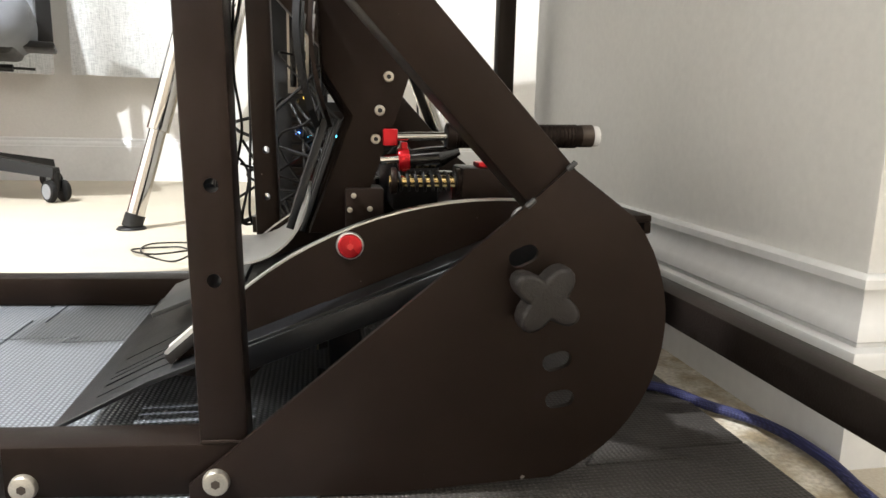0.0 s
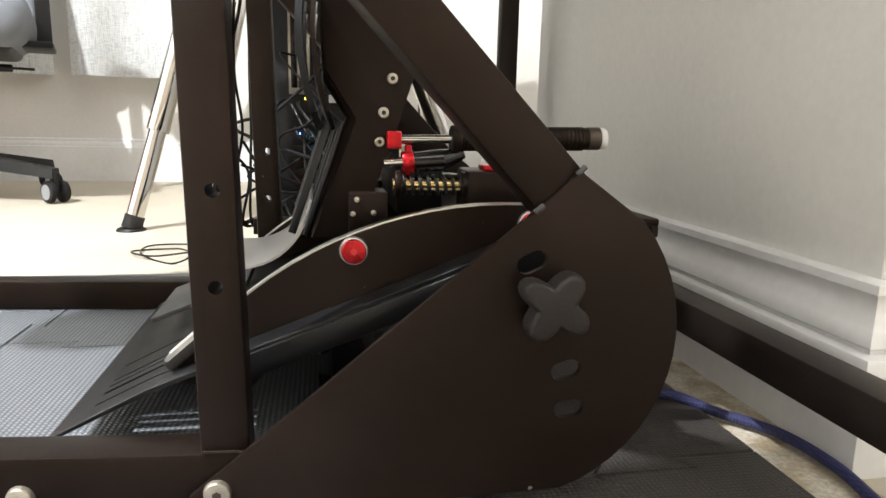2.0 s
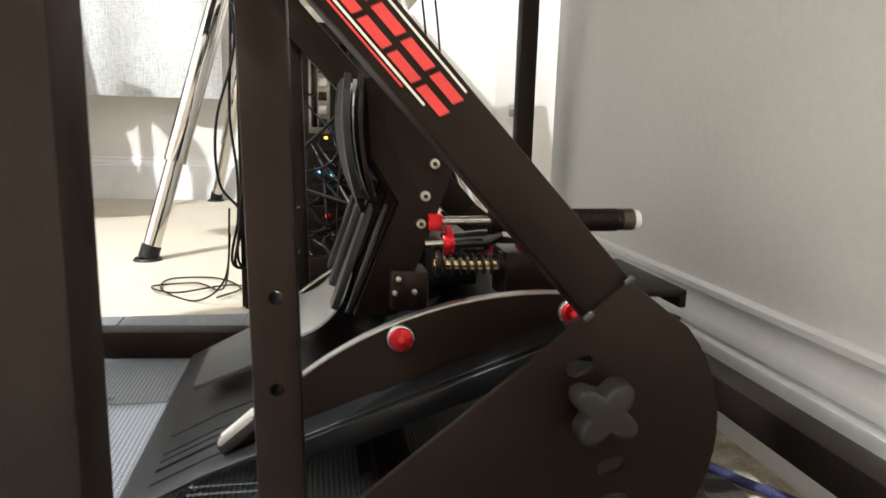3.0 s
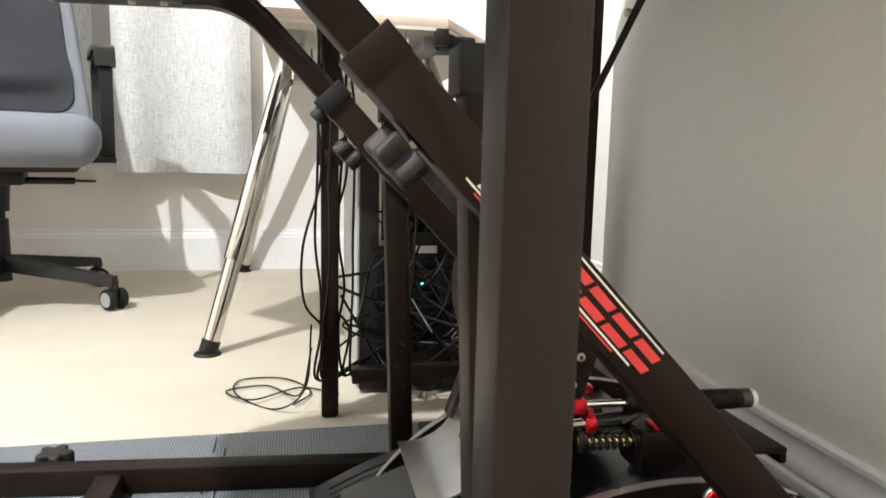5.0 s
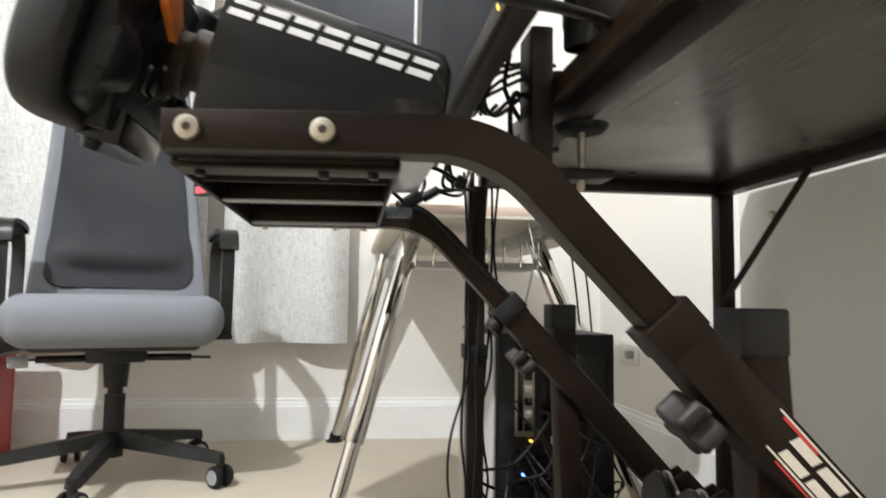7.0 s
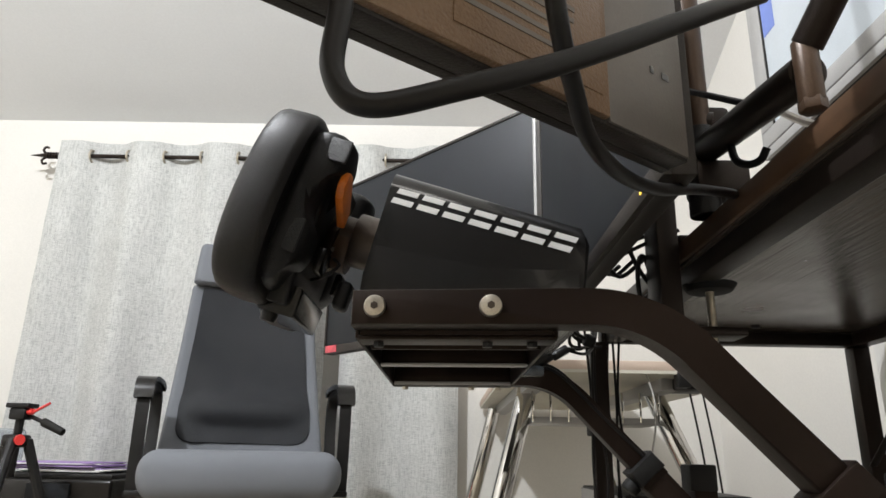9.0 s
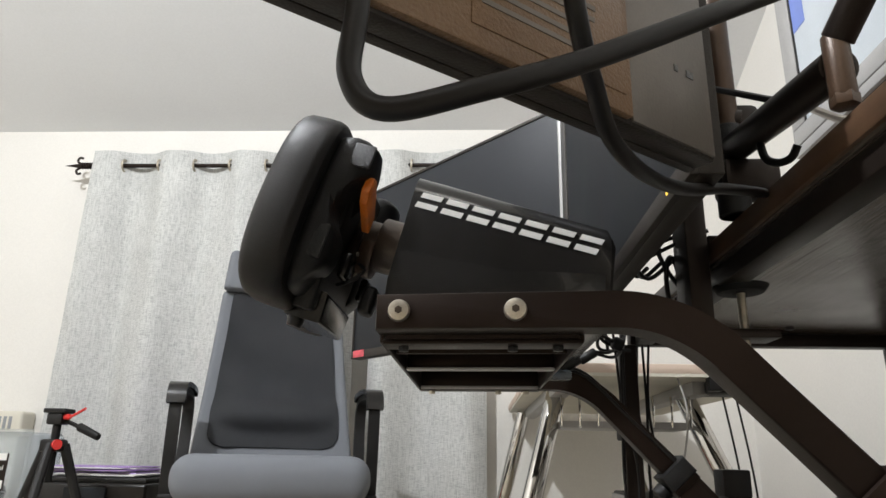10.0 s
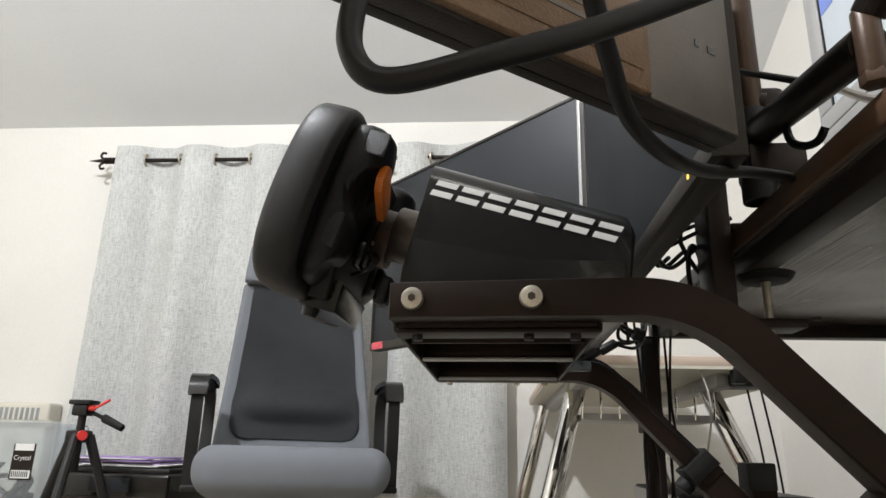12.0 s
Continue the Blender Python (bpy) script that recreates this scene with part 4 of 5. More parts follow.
# monitor stand clamped to the desk edge
ms = thing("monitor_pole_stand", (-0.02, 0.82, 0.64), "black steel monitor pole stand clamped to the desk edge", "monitor stand")
bm = bmesh.new()
rod(bm, (-0.037, 0.80, 0.745), (-0.037, 0.80, 1.35), 0.0125, n=28, bev=0.001)
part("pole", bm, BRONZE, ms)
bm = bmesh.new()
rod(bm, (-0.037, 0.80, 0.745), (-0.037, 0.80, 0.84), 0.0155, n=28, bev=0.002)
part("collar", bm, PLASTIC, ms)
bm = bmesh.new()
box(bm, -0.062, -0.038, 0.88, 0.93, 0.64, 0.80, 0.003)
part("clamp_spine", bm, BLACK2, ms)
part("clamp_top", block(-0.038, 0.05, 0.88, 0.93, 0.7455, 0.753, 0.002), BLACK2, ms)
part("clamp_foot", block(-0.038, 0.03, 0.885, 0.925, 0.642, 0.652, 0.002), BLACK2, ms)
bm = bmesh.new()
rod(bm, (0.0, 0.905, 0.702), (0.0, 0.905, 0.694), 0.030, 0.024, 28, 0.001)
part("clamp_pad", bm, RUBBER, ms, "round rubber clamp pad")
bm = bmesh.new()
for i in range(14):
    rod(bm, (0, 0.905, 0.694 - i * 0.0045), (0, 0.905, 0.6915 - i * 0.0045), 0.0048, n=14)
rod(bm, (0, 0.905, 0.694), (0, 0.905, 0.63), 0.0042, n=14)
part("clamp_screw", bm, STEEL, ms, "threaded steel screw")
bm = bmesh.new()
rod(bm, (-0.035, 0.80, 0.815), (-0.033, 0.60, 0.786), 0.0145, n=24, bev=0.001)
arm1 = part("swing_arm", bm, BLACK2, ms)
bm = bmesh.new()
rod(bm, (-0.036, 0.595, 0.758), (-0.036, 0.595, 0.807), 0.009, n=24, bev=0.001)
part("elbow", bm, BRONZE, arm1)
bm = bmesh.new()
rod(bm, (-0.036, 0.595, 0.751), (-0.036, 0.595, 0.76), 0.0098, n=6, bev=0.001)
part("elbow_nut", bm, BRONZE, arm1)
bm = bmesh.new()
rod(bm, (-0.034, 0.595, 0.804), (0.01, 0.5, 0.92), 0.0115, n=24, bev=0.001)
part("upper_arm", bm, BLACK2, ms)
bm = bmesh.new()
box(bm, -0.05, 0.004, 0.78, 0.82, 0.765, 0.80, 0.006)
part("arm_bracket", bm, BLACK2, ms)
part("arm_bracket", block(-0.04, 0.0, 0.80, 0.84, 0.83, 0.87, 0.008), BLACK2, ms)
hook = bmesh.new()
hose(hook, [(-0.035, 0.735, 0.80), (-0.034, 0.73, 0.776), (-0.028, 0.72, 0.766), (-0.02, 0.712, 0.767), (-0.016, 0.706, 0.776)], 0.0036, 10)
part("cable_hook", hook, PLASTIC, arm1, "black plastic cable hook")
bm = bmesh.new()
rod(bm, (-0.022, 0.80, 0.845), (-0.145, 0.84, 0.87), 0.014, n=24)
part("fixed_arm", bm, BLACK2, ms)
# ---- computer desk by the chimney breast ----
desk = thing("computer_desk", (0.2, 0.88, 0), "dark wood desk on a black square-tube steel frame", "desk")
DX0, DX1, DY0, DY1 = -0.036, 0.445, 0.385, 1.335
part("desktop", block(DX0, DX1, DY0, DY1, 0.7235, 0.7455, 0.002), WOOD, desk, "dark stained wooden top")
part("underside", block(DX0 + 0.004, DX1 - 0.004, DY0 + 0.004, DY1 - 0.004, 0.7205, 0.7236, 0.0), UNDER, desk, "smooth dark brown underside", False)
for x, far in ((-0.0275, -0.054), (0.381, 0.381)):
    for y0, y1 in ((0.40, 0.427), (1.293, 1.32)):
        lx = x if y0 < 1 else far
        part("leg", block(lx, lx + 0.0275, y0, y1, 0.004, 0.7, 0.002), BLACK2, desk)
        part("foot_pad", block(lx + 0.004, lx + 0.0235, y0 + 0.006, y1 - 0.006, 0.0, 0.006, 0.001), RUBBER, desk)
    part("top_rail", block(x, x + 0.0275, 0.427, 1.293, 0.7, 0.7205, 0.0015), BLACK2, desk)
for y in (0.3995, 1.2935):
    part("end_rail", block(DX0 + 0.001, 0.412, y, y + 0.027, 0.7, 0.7205, 0.0015), BLACK2, desk)
part("low_rail", block(0.383, 0.41, 0.427, 1.293, 0.073, 0.1, 0.0015), BLACK2, desk)
for y in (1.295,):
    part("low_rail", block(DX0 + 0.032, 0.381, y, y + 0.025, 0.057, 0.082, 0.0015), BLACK2, desk)
bm = bmesh.new()
box(bm, -0.006, 0.006, -0.0015, 0.0015, 0, 0.30, 0.001)
bm.transform(Matrix.Translation((0.379, 1.285, 0.51)) @ Matrix.Rotation(radians(50), 4, "X"))
part("brace", bm, BLACK2, desk, "flat black steel brace")
bm = bmesh.new()
rod(bm, (0.376, 1.133, 0.645), (0.368, 1.133, 0.645), 0.006, n=16, bev=0.001)
part("brace_bolt", bm, STEEL, desk, "bright bolt head")
for x, y in ((0.04, 0.6), (0.03, 1.1), (0.2, 1.24)):
    bm = bmesh.new()
    rod(bm, (x, y, 0.721), (x, y, 0.717), 0.007, 0.006, 16, 0.001)
    part("desk_screw", bm, PLASTIC, desk)

# ---- pale desk by the window wall ----
d2 = thing("office_desk", (0.0, 2.2, 0), "pale laminate desk on splayed chrome legs", "desk")
X0, X1, Y0, Y1 = -0.17, 0.305, 1.575, 2.76
plan = [(X0, Y0), (0.205, Y0), (0.39, 1.88), (0.39, Y1), (X0, Y1)]
flip = Matrix(((1, 0, 0, 0), (0, 0, 1, 0), (0, 1, 0, 0), (0, 0, 0, 1)))
part("desktop", prism(bmesh.new(), plan, 0.688, 0.708, 0.003), BIRCH, d2, m=flip)
part("underside", prism(bmesh.new(), [(x + (0.003 if x < 0 else -0.003), y) for x, y in plan], 0.682, 0.6885), CREAM_PLASTIC, d2, "pale cream underside", m=flip)
for x in (-0.1, 0.19):
    part("under_rail", block(x - 0.02, x + 0.02, Y0 + 0.08, Y1 - 0.08, 0.655, 0.682, 0.002), GREYMETAL, d2, "grey metal under-frame")
part("cable_tray", block(-0.1, 0.18, 1.72, 1.86, 0.585, 0.60, 0.002), GREYMETAL, d2, "grey wire cable tray")
for i in range(8):
    bm = bmesh.new()
    hose(bm, [(-0.1 + 0.04 * i, 1.72, 0.59), (-0.1 + 0.04 * i, 1.715, 0.625), (-0.1 + 0.04 * i, 1.72, 0.655)], 0.0025, 6, 3)
    part("tray_wire", bm, CHROME, d2)
for fx, fy, tx, ty in ((-0.284, 1.694, -0.1, 1.80), (-0.29, 2.735, -0.125, 2.58), (0.44, 1.69, 0.19, 1.80), (0.44, 2.7, 0.2, 2.58)):
    f, tp = Vector((fx, fy, 0.0)), Vector((tx, ty, 0.672))
    mid = f.lerp(tp, 0.3)
    bm = bmesh.new()
    rod(bm, f.lerp(tp, 0.03), mid, 0.0175, n=32)
    leg = part("leg", bm, CHROME, d2, "polished chrome tapered leg")
    bm = bmesh.new()
    rod(bm, mid, tp, 0.0225, n=32, bev=0.001)
    part("upper_tube", bm, CHROME, leg)
    bm = bmesh.new()
    rod(bm, f + Vector((0, 0, 0.0)), f + Vector((0, 0, 0.006)), 0.03, 0.026, 28, 0.001)
    rod(bm, f + Vector((0, 0, 0.004)), f.lerp(tp, 0.045), 0.02, n=28)
    part("foot", bm, PLASTIC, leg, "black plastic foot")
solid("power_socket", block(0.18, 0.207, 1.57, 1.60, 0.655, 0.687, 0.003), PLASTIC, "small black box under the desk's front edge", "socket")
solid("usb_hub", block(0.195, 0.275, 1.62, 1.72, 0.655, 0.682, 0.006), PLASTIC, "flat black device under the desk's edge", "hub")

# ---- computer tower ----
pc = thing("computer_tower", (0.14, 1.6, 0), "black computer tower with its cabled back turned out", "computer")
part("case", block(0.016, 0.235, 1.40, 1.78, 0.008, 0.455, 0.004), PLASTIC, pc)
part("side_panel", block(0.012, 0.0162, 1.405, 1.775, 0.012, 0.45, 0.001), GREYMETAL, pc, "grey steel side panel")
part("io_shield", block(0.05, 0.085, 1.396, 1.4005, 0.275, 0.425, 0.001), SILVER_TAPE, pc, "silver connector panel")
part("port_strip", block(0.054, 0.064, 1.393, 1.3965, 0.285, 0.415, 0.001), GLOSSBLACK, pc)
for k in range(6):
    part("port", block(0.066, 0.08, 1.392, 1.3965, 0.285 + 0.022 * k, 0.299 + 0.022 * k, 0.001), ALU if k % 2 else GLOSSBLACK, pc)
part("rear_fan", block(0.1, 0.22, 1.397, 1.4005, 0.3, 0.42, 0.002), GLOSSBLACK, pc)
for k in range(7):
    part("slot_cover", block(0.055, 0.155, 1.396, 1.4005, 0.12 + 0.019 * k, 0.133 + 0.019 * k, 0.0005), BLACK2, pc)
part("power_supply", block(0.05, 0.215, 1.396, 1.4005, 0.02, 0.1, 0.001), BLACK2, pc)
part("tag", block(0.115, 0.155, 1.393, 1.3965, 0.262, 0.275, 0.0005), STICKER, pc, "white label")
for x, z, mt in ((0.065, 0.21, LED_BLUE), (0.085, 0.205, LED_CYAN), (0.13, 0.205, LED_CYAN), (0.08, 0.136, LED_RED), (0.078, 0.268, LED_YELLOW)):
    part("status_light", block(x - 0.003, x + 0.003, 1.391, 1.3955, z - 0.002, z + 0.002, 0.0006), mt, pc, "lit status lamp")


# ---- swivel chair ----
chair = thing("swivel_chair", (-0.887, 2.235, 0), "grey high-backed swivel chair with a dark mesh back", "chair")
CH = Matrix.Translation((-0.887, 2.235, 0)) @ Matrix.Rotation(radians(17), 4, "Z")


def cp(name, bm, mat, parent=chair, label="", smooth=True):
    return part(name, bm, mat, parent, label, smooth, CH)


bm = block(-0.252, 0.252, -0.32, 0.16, 0.395, 0.518, 0.056, 7)
for v in bm.verts:
    swell = 1 - (v.co.x / 0.252) ** 2
    v.co.z += -0.024 * swell if v.co.z < 0.45 else -0.006 * swell
    v.co.x *= 1 - 0.12 * max(0.0, v.co.y + 0.1)
cp("seat", bm, CHAIR_GREY, label="grey fabric seat cushion with a rolled front")
cp("seat_shell", block(-0.205, 0.205, -0.24, 0.14, 0.372, 0.42, 0.022, 4), PLASTIC, label="black seat shell")
cp("mechanism", block(-0.075, 0.075, -0.12, 0.09, 0.335, 0.387, 0.01), PLASTIC)
for s in (-1, 1):
    bm = bmesh.new()
    rod(bm, (s * 0.07, -0.06, 0.345), (s * 0.19, -0.08, 0.345), 0.0095, n=14, bev=0.002)
    rod(bm, (s * 0.19, -0.08, 0.345), (s * 0.24, -0.088, 0.344), 0.0035, n=12)
    lever = cp("lever", bm, PLASTIC, label="black adjusting lever under the seat")
    if s < 0:
        bm = bmesh.new()
        rod(bm, (-0.205, -0.082, 0.342), (-0.25, -0.09, 0.34), 0.017, 0.015, 18, 0.004)
        cp("lever_grip", bm, PLASTIC_GREY, lever, "grey lever grip")
bm = bmesh.new()
rod(bm, (0, 0, 0.07), (0, 0, 0.24), 0.027, n=28)
rod(bm, (0, 0, 0.22), (0, 0, 0.335), 0.02, n=28)
rod(bm, (0, 0, 0.26), (0, 0, 0.337), 0.03, 0.036, 28)
cp("gas_column", bm, PLASTIC)
for k in range(5):
    a = radians(-20 - 72 * k - 12)
    d, pd = Vector((math.cos(a), math.sin(a), 0)), Vector((-math.sin(a), math.cos(a), 0))
    bm = bmesh.new()
    rows = []
    for t in (0.0, 0.3, 0.7, 1.0):
        r = 0.02 + 0.3 * t
        z, hw, hh = 0.12 - 0.042 * t, 0.026 - 0.008 * t, 0.02 - 0.007 * t
        c = d * r
        rows.append([c + pd * hw + Vector((0, 0, z - hh)), c + pd * hw * 0.7 + Vector((0, 0, z + hh)), c - pd * hw * 0.7 + Vector((0, 0, z + hh)), c - pd * hw + Vector((0, 0, z - hh)), c + pd * hw + Vector((0, 0, z - hh))])
    sheet(bm, rows)
    bmesh.ops.remove_doubles(bm, verts=bm.verts[:], dist=1e-5)
    bmesh.ops.holes_fill(bm, edges=bm.edges[:])
    cp("base_arm", bm, PLASTIC)
    c = d * 0.316
    sw = Vector((math.cos(a + 1.1), math.sin(a + 1.1), 0))
    caster = None
    for q in (-1, 1):
        p = c + sw * (0.012 * q) + Vector((0, 0, 0.03))
        bm = bmesh.new()
        rod(bm, p, p + sw * 0.014 * q, 0.03, 0.028, 28, 0.003)
        caster = cp("caster", bm, RUBBER, label="black twin castor wheel with a pale rim")
        bm = bmesh.new()
        rod(bm, p + sw * 0.0135 * q, p + sw * 0.0155 * q, 0.02, n=28)
        cp("caster_disc", bm, PLASTIC_GREY, caster)
    bm = bmesh.new()
    rod(bm, c + Vector((0, 0, 0.03)), c + Vector((0, 0, 0.08)), 0.012, n=16)
    cp("caster_stem", bm, PLASTIC)


def back_pt(x, z, out=0.0):
    """A point of the curved back, x metres across and z up, moved forward by out."""
    t = (z - 0.46) / 0.69
    return (x - 0.012 * t, 0.15 + 0.115 * t + 0.03 * math.sin(math.pi * min(1, t * 1.15)) - 0.5 * x * x - out, z)


def back_sheet(half, z0, z1, r, out, thick, n=34, m=24, fold=None):
    """A panel of the back with rounded lower corners; half gives its half width at each height."""
    rows = []
    for i in range(n + 1):
        z = z0 + (z1 - z0) * (i / n) ** 1.25
        w = half(z)
        if z - z0 < r:
            w -= r - math.sqrt(max(0.0, r * r - (r - (z - z0)) ** 2))
        rows.append([back_pt(w * (2 * j / m - 1), z, out + (fold(w * (2 * j / m - 1), z) if fold else 0.0)) for j in range(m + 1)])
    return thicken(sheet(bmesh.new(), rows), thick)


def frame_half(z):
    return 0.252 - 0.085 * (z - 0.46)


def mesh_half(z):
    return 0.209 - 0.085 * (z - 0.53)


def slack(x, z):
    """The loose cloth sags into one broad fold over the lumbar pad and a few creases."""
    lumbar = 0.03 * math.exp(-((z - 0.635) / 0.035) ** 2) * max(0.0, 1 - (x / 0.19) ** 4)
    crease = 0.0035 * math.sin(38 * x + 26 * z) * math.exp(-((x + 0.13) / 0.05) ** 2)
    return lumbar + crease + 0.0025 * math.sin(9 * x + 31 * z)


bm = back_sheet(frame_half, 0.455, 1.045, 0.05, 0.0, 0.03)
bmesh.ops.bevel(bm, geom=[e for e in bm.edges if e.calc_face_angle(0) > 1.0], offset=0.011, segments=3, profile=0.5, affect="EDGES")
cp("back_frame", bm, CHAIR_GREY, label="grey fabric-covered back frame")
cp("back_mesh", back_sheet(mesh_half, 0.53, 1.035, 0.055, 0.018, 0.02, fold=slack), CHAIR_MESH, label="dark slack mesh backrest panel")
bm = back_sheet(frame_half, 1.043, 1.185, 0.012, 0.012, 0.05, n=10)
bmesh.ops.bevel(bm, geom=[e for e in bm.edges if e.calc_face_angle(0) > 1.0], offset=0.016, segments=3, profile=0.5, affect="EDGES")
cp("headrest", bm, CHAIR_GREY, label="grey padded headrest")
cp("back_stem", block(-0.045, 0.045, 0.13, 0.19, 0.36, 0.47, 0.01), PLASTIC)


def strap(bm, path, x, w, t):
    """A flat band of width w and thickness t that follows (y, z) points at x."""
    ps = spline([(0, y, z) for y, z in path], 5)
    left, right = [], []
    for k, p in enumerate(ps):
        d = (ps[min(k + 1, len(ps) - 1)] - ps[max(0, k - 1)]).normalized()
        left.append((p.y - d.z * t / 2, p.z + d.y * t / 2))
        right.append((p.y + d.z * t / 2, p.z - d.y * t / 2))
    prism(bm, left + right[::-1], x - w / 2, x + w / 2, 0.003)
    bm.transform(Matrix(((0, 1, 0, 0), (1, 0, 0, 0), (0, 0, 1, 0), (0, 0, 0, 1))))
    return bm


for s in (-1, 1):
    loop = [(-0.13, 0.40), (-0.14, 0.5), (-0.145, 0.6), (-0.14, 0.655), (-0.115, 0.683), (-0.06, 0.688), (0.02, 0.683), (0.06, 0.66), (0.072, 0.6), (0.06, 0.5), (0.045, 0.40)]
    bm = strap(bmesh.new(), loop, s * 0.272, 0.032, 0.016)
    for v in bm.verts:
        v.co.x -= s * 0.012 * min(1.0, max(0.0, (v.co.y + 0.1) / 0.16))
    arm = cp("armrest", bm, PLASTIC, label="black looped plastic armrest")
    bm = strap(bmesh.new(), [(-0.158, 0.645), (-0.146, 0.68), (-0.118, 0.698), (-0.06, 0.703), (0.02, 0.698), (0.055, 0.685)], s * 0.272, 0.05, 0.014)
    for v in bm.verts:
        v.co.x -= s * 0.012 * min(1.0, max(0.0, (v.co.y + 0.1) / 0.16))
    cp("arm_pad", bm, GLOSSBLACK, arm, "smooth black arm pad")
    cp("arm_bracket", block(min(s * 0.15, s * 0.29), max(s * 0.15, s * 0.29), -0.15, 0.06, 0.395, 0.412, 0.005), PLASTIC, arm)

# ---- curtains and rod ----
def curtain(x0, x1, seed, label):
    c = thing("curtain", ((x0 + x1) / 2, 2.70, 0.355), label, "curtain", "curtains on the rod")
    rnd = random.Random(seed)
    ph = [rnd.uniform(0, 6.28) for _ in range(4)]
    rows = []
    for iz in range(46):
        z = 0.355 + (1.71 - 0.355) * iz / 45
        k = (z - 0.355) / 1.355
        row = []
        for ix in range(int((x1 - x0) / 0.008) + 1):
            x = x0 + (x1 - x0) * ix / int((x1 - x0) / 0.008)
            wave = 0.034 * math.sin(2 * math.pi * (x + 1.76) / 0.3 + (1 - k) * 0.5 * math.sin(ph[0] + x * 3))
            fine = (1 - k) * 0.009 * math.sin(2 * math.pi * x / 0.19 + ph[1] + k * 1.5) + 0.0022 * math.sin(x * 60 + ph[2] + z * 4) + 0.0012 * math.sin(z * 23 + x * 31)
            top = 0.014 * (0.5 - 0.5 * math.cos(2 * math.pi * (x + 1.76) / 0.3 + 1.57)) if iz == 45 else 0
            flare = (x - (x0 + x1) / 2) * 0.015 * (1 - k)
            row.append((x + flare, 2.70 + wave + fine, z + top))
        rows.append(row)
    part("cloth", thicken(sheet(bmesh.new(), rows), 0.002), CURTAIN, c, "woven grey-beige cloth")
    x = -1.76 + 0.3 * math.floor((x0 + 1.76) / 0.3)
    while x < x1:
        for xx in (x, x + 0.15):
            if x0 + 0.02 < xx < x1 - 0.01:
                bm = bmesh.new()
                pts = [(xx + 0.004 * math.cos(a * 0), 2.70 + 0.024 * math.cos(a), 1.655 + 0.024 * math.sin(a)) for a in [2 * math.pi * i / 20 for i in range(21)]]
                hose(bm, pts, 0.0042, 8, 0)
                part("eyelet", bm, STEEL, c, "metal eyelet")
        x += 0.3


curtain(-1.88, -0.765, 1, "grey linen-look eyelet curtain hanging to below the sill")
curtain(-0.69, -0.255, 4, "grey linen-look eyelet curtain, gathered")
cr = thing("curtain_rod", (-1.0, 2.70, 1.655), "black iron curtain rod with fleur finials", "curtain rod")
bm = bmesh.new()
rod(bm, (-1.94, 2.70, 1.655), (-0.2, 2.70, 1.655), 0.0085, n=16)
part("rod", bm, BLACK2, cr)
for s, x in ((-1, -1.94), (1, -0.2)):
    bm = bmesh.new()
    for k in range(5):
        rod(bm, (x + s * (-0.05 + 0.011 * k), 2.70, 1.655), (x + s * (-0.044 + 0.011 * k), 2.70, 1.655), 0.0145, n=16, bev=0.002)
    rod(bm, (x, 2.70, 1.655), (x + s * 0.07, 2.70, 1.655), 0.011, 0.001, 12)
    for q in (-1, 1):
        hose(bm, [(x + s * 0.0, 2.70, 1.655 + q * 0.005), (x + s * 0.02, 2.70, 1.655 + q * 0.02), (x + s * 0.014, 2.70, 1.655 + q * 0.036), (x, 2.70, 1.655 + q * 0.034)], 0.005, 8)
    part("finial", bm, BLACK2, cr, "pointed black iron finial")
for x in (-1.9, -0.8):
    bm = bmesh.new()
    rod(bm, (x, 2.70, 1.655), (x, 2.79, 1.655), 0.006, n=12)
    part("bracket", bm, BLACK2, cr)

# ---- things by the window wall ----
tri = thing("camera_tripod", (-1.6, 2.3, 0), "small black camera tripod with red knobs", "tripod")
top = Vector((-1.6, 2.3, 0.545))
for k in range(3):
    a = radians(282 + 120 * k)
    d = Vector((math.cos(a), math.sin(a), 0))
    bm = bmesh.new()
    hose(bm, [top + d * 0.03, top + d * 0.11 + Vector((0, 0, -0.2)), top + d * 0.2 + Vector((0, 0, -0.42))], 0.015, 10, 2)
    hose(bm, [top + d * 0.2 + Vector((0, 0, -0.42)), top + d * 0.24 + Vector((0, 0, -0.545))], 0.007, 10, 2)
    part("leg", bm, PLASTIC, tri)
bm = bmesh.new()
rod(bm, top + Vector((0, 0, -0.1)), top + Vector((0, 0, 0.06)), 0.0125, n=16)
box(bm, -1.63, -1.57, 2.27, 2.33, 0.525, 0.56, 0.008)
part("centre_column", bm, PLASTIC, tri)
bm = bmesh.new()
box(bm, -1.625, -1.575, 2.275, 2.325, 0.6, 0.632, 0.006)
box(bm, -1.635, -1.565, 2.27, 2.33, 0.632, 0.645, 0.003)
head = part("pan_head", bm, PLASTIC, tri)
bm = bmesh.new()
rod(bm, (-1.575, 2.3, 0.612), (-1.5, 2.28, 0.588), 0.006, n=12)
rod(bm, (-1.52, 2.285, 0.595), (-1.445, 2.27, 0.567), 0.0125, 0.0105, 16, 0.003)
part("pan_handle", bm, RUBBER, head)
bm = bmesh.new()
rod(bm, (-1.575, 2.29, 0.622), (-1.555, 2.285, 0.622), 0.008, n=14)
rod(bm, (-1.56, 2.285, 0.618), (-1.50, 2.27, 0.645), 0.004, n=10)
part("red_knob", bm, REDPAINT, head, "bright red plastic knob")
bm = bmesh.new()
rod(bm, (-1.575, 2.27, 0.545), (-1.565, 2.262, 0.545), 0.014, n=14)
part("red_knob", bm, REDPAINT, head, "bright red plastic knob")

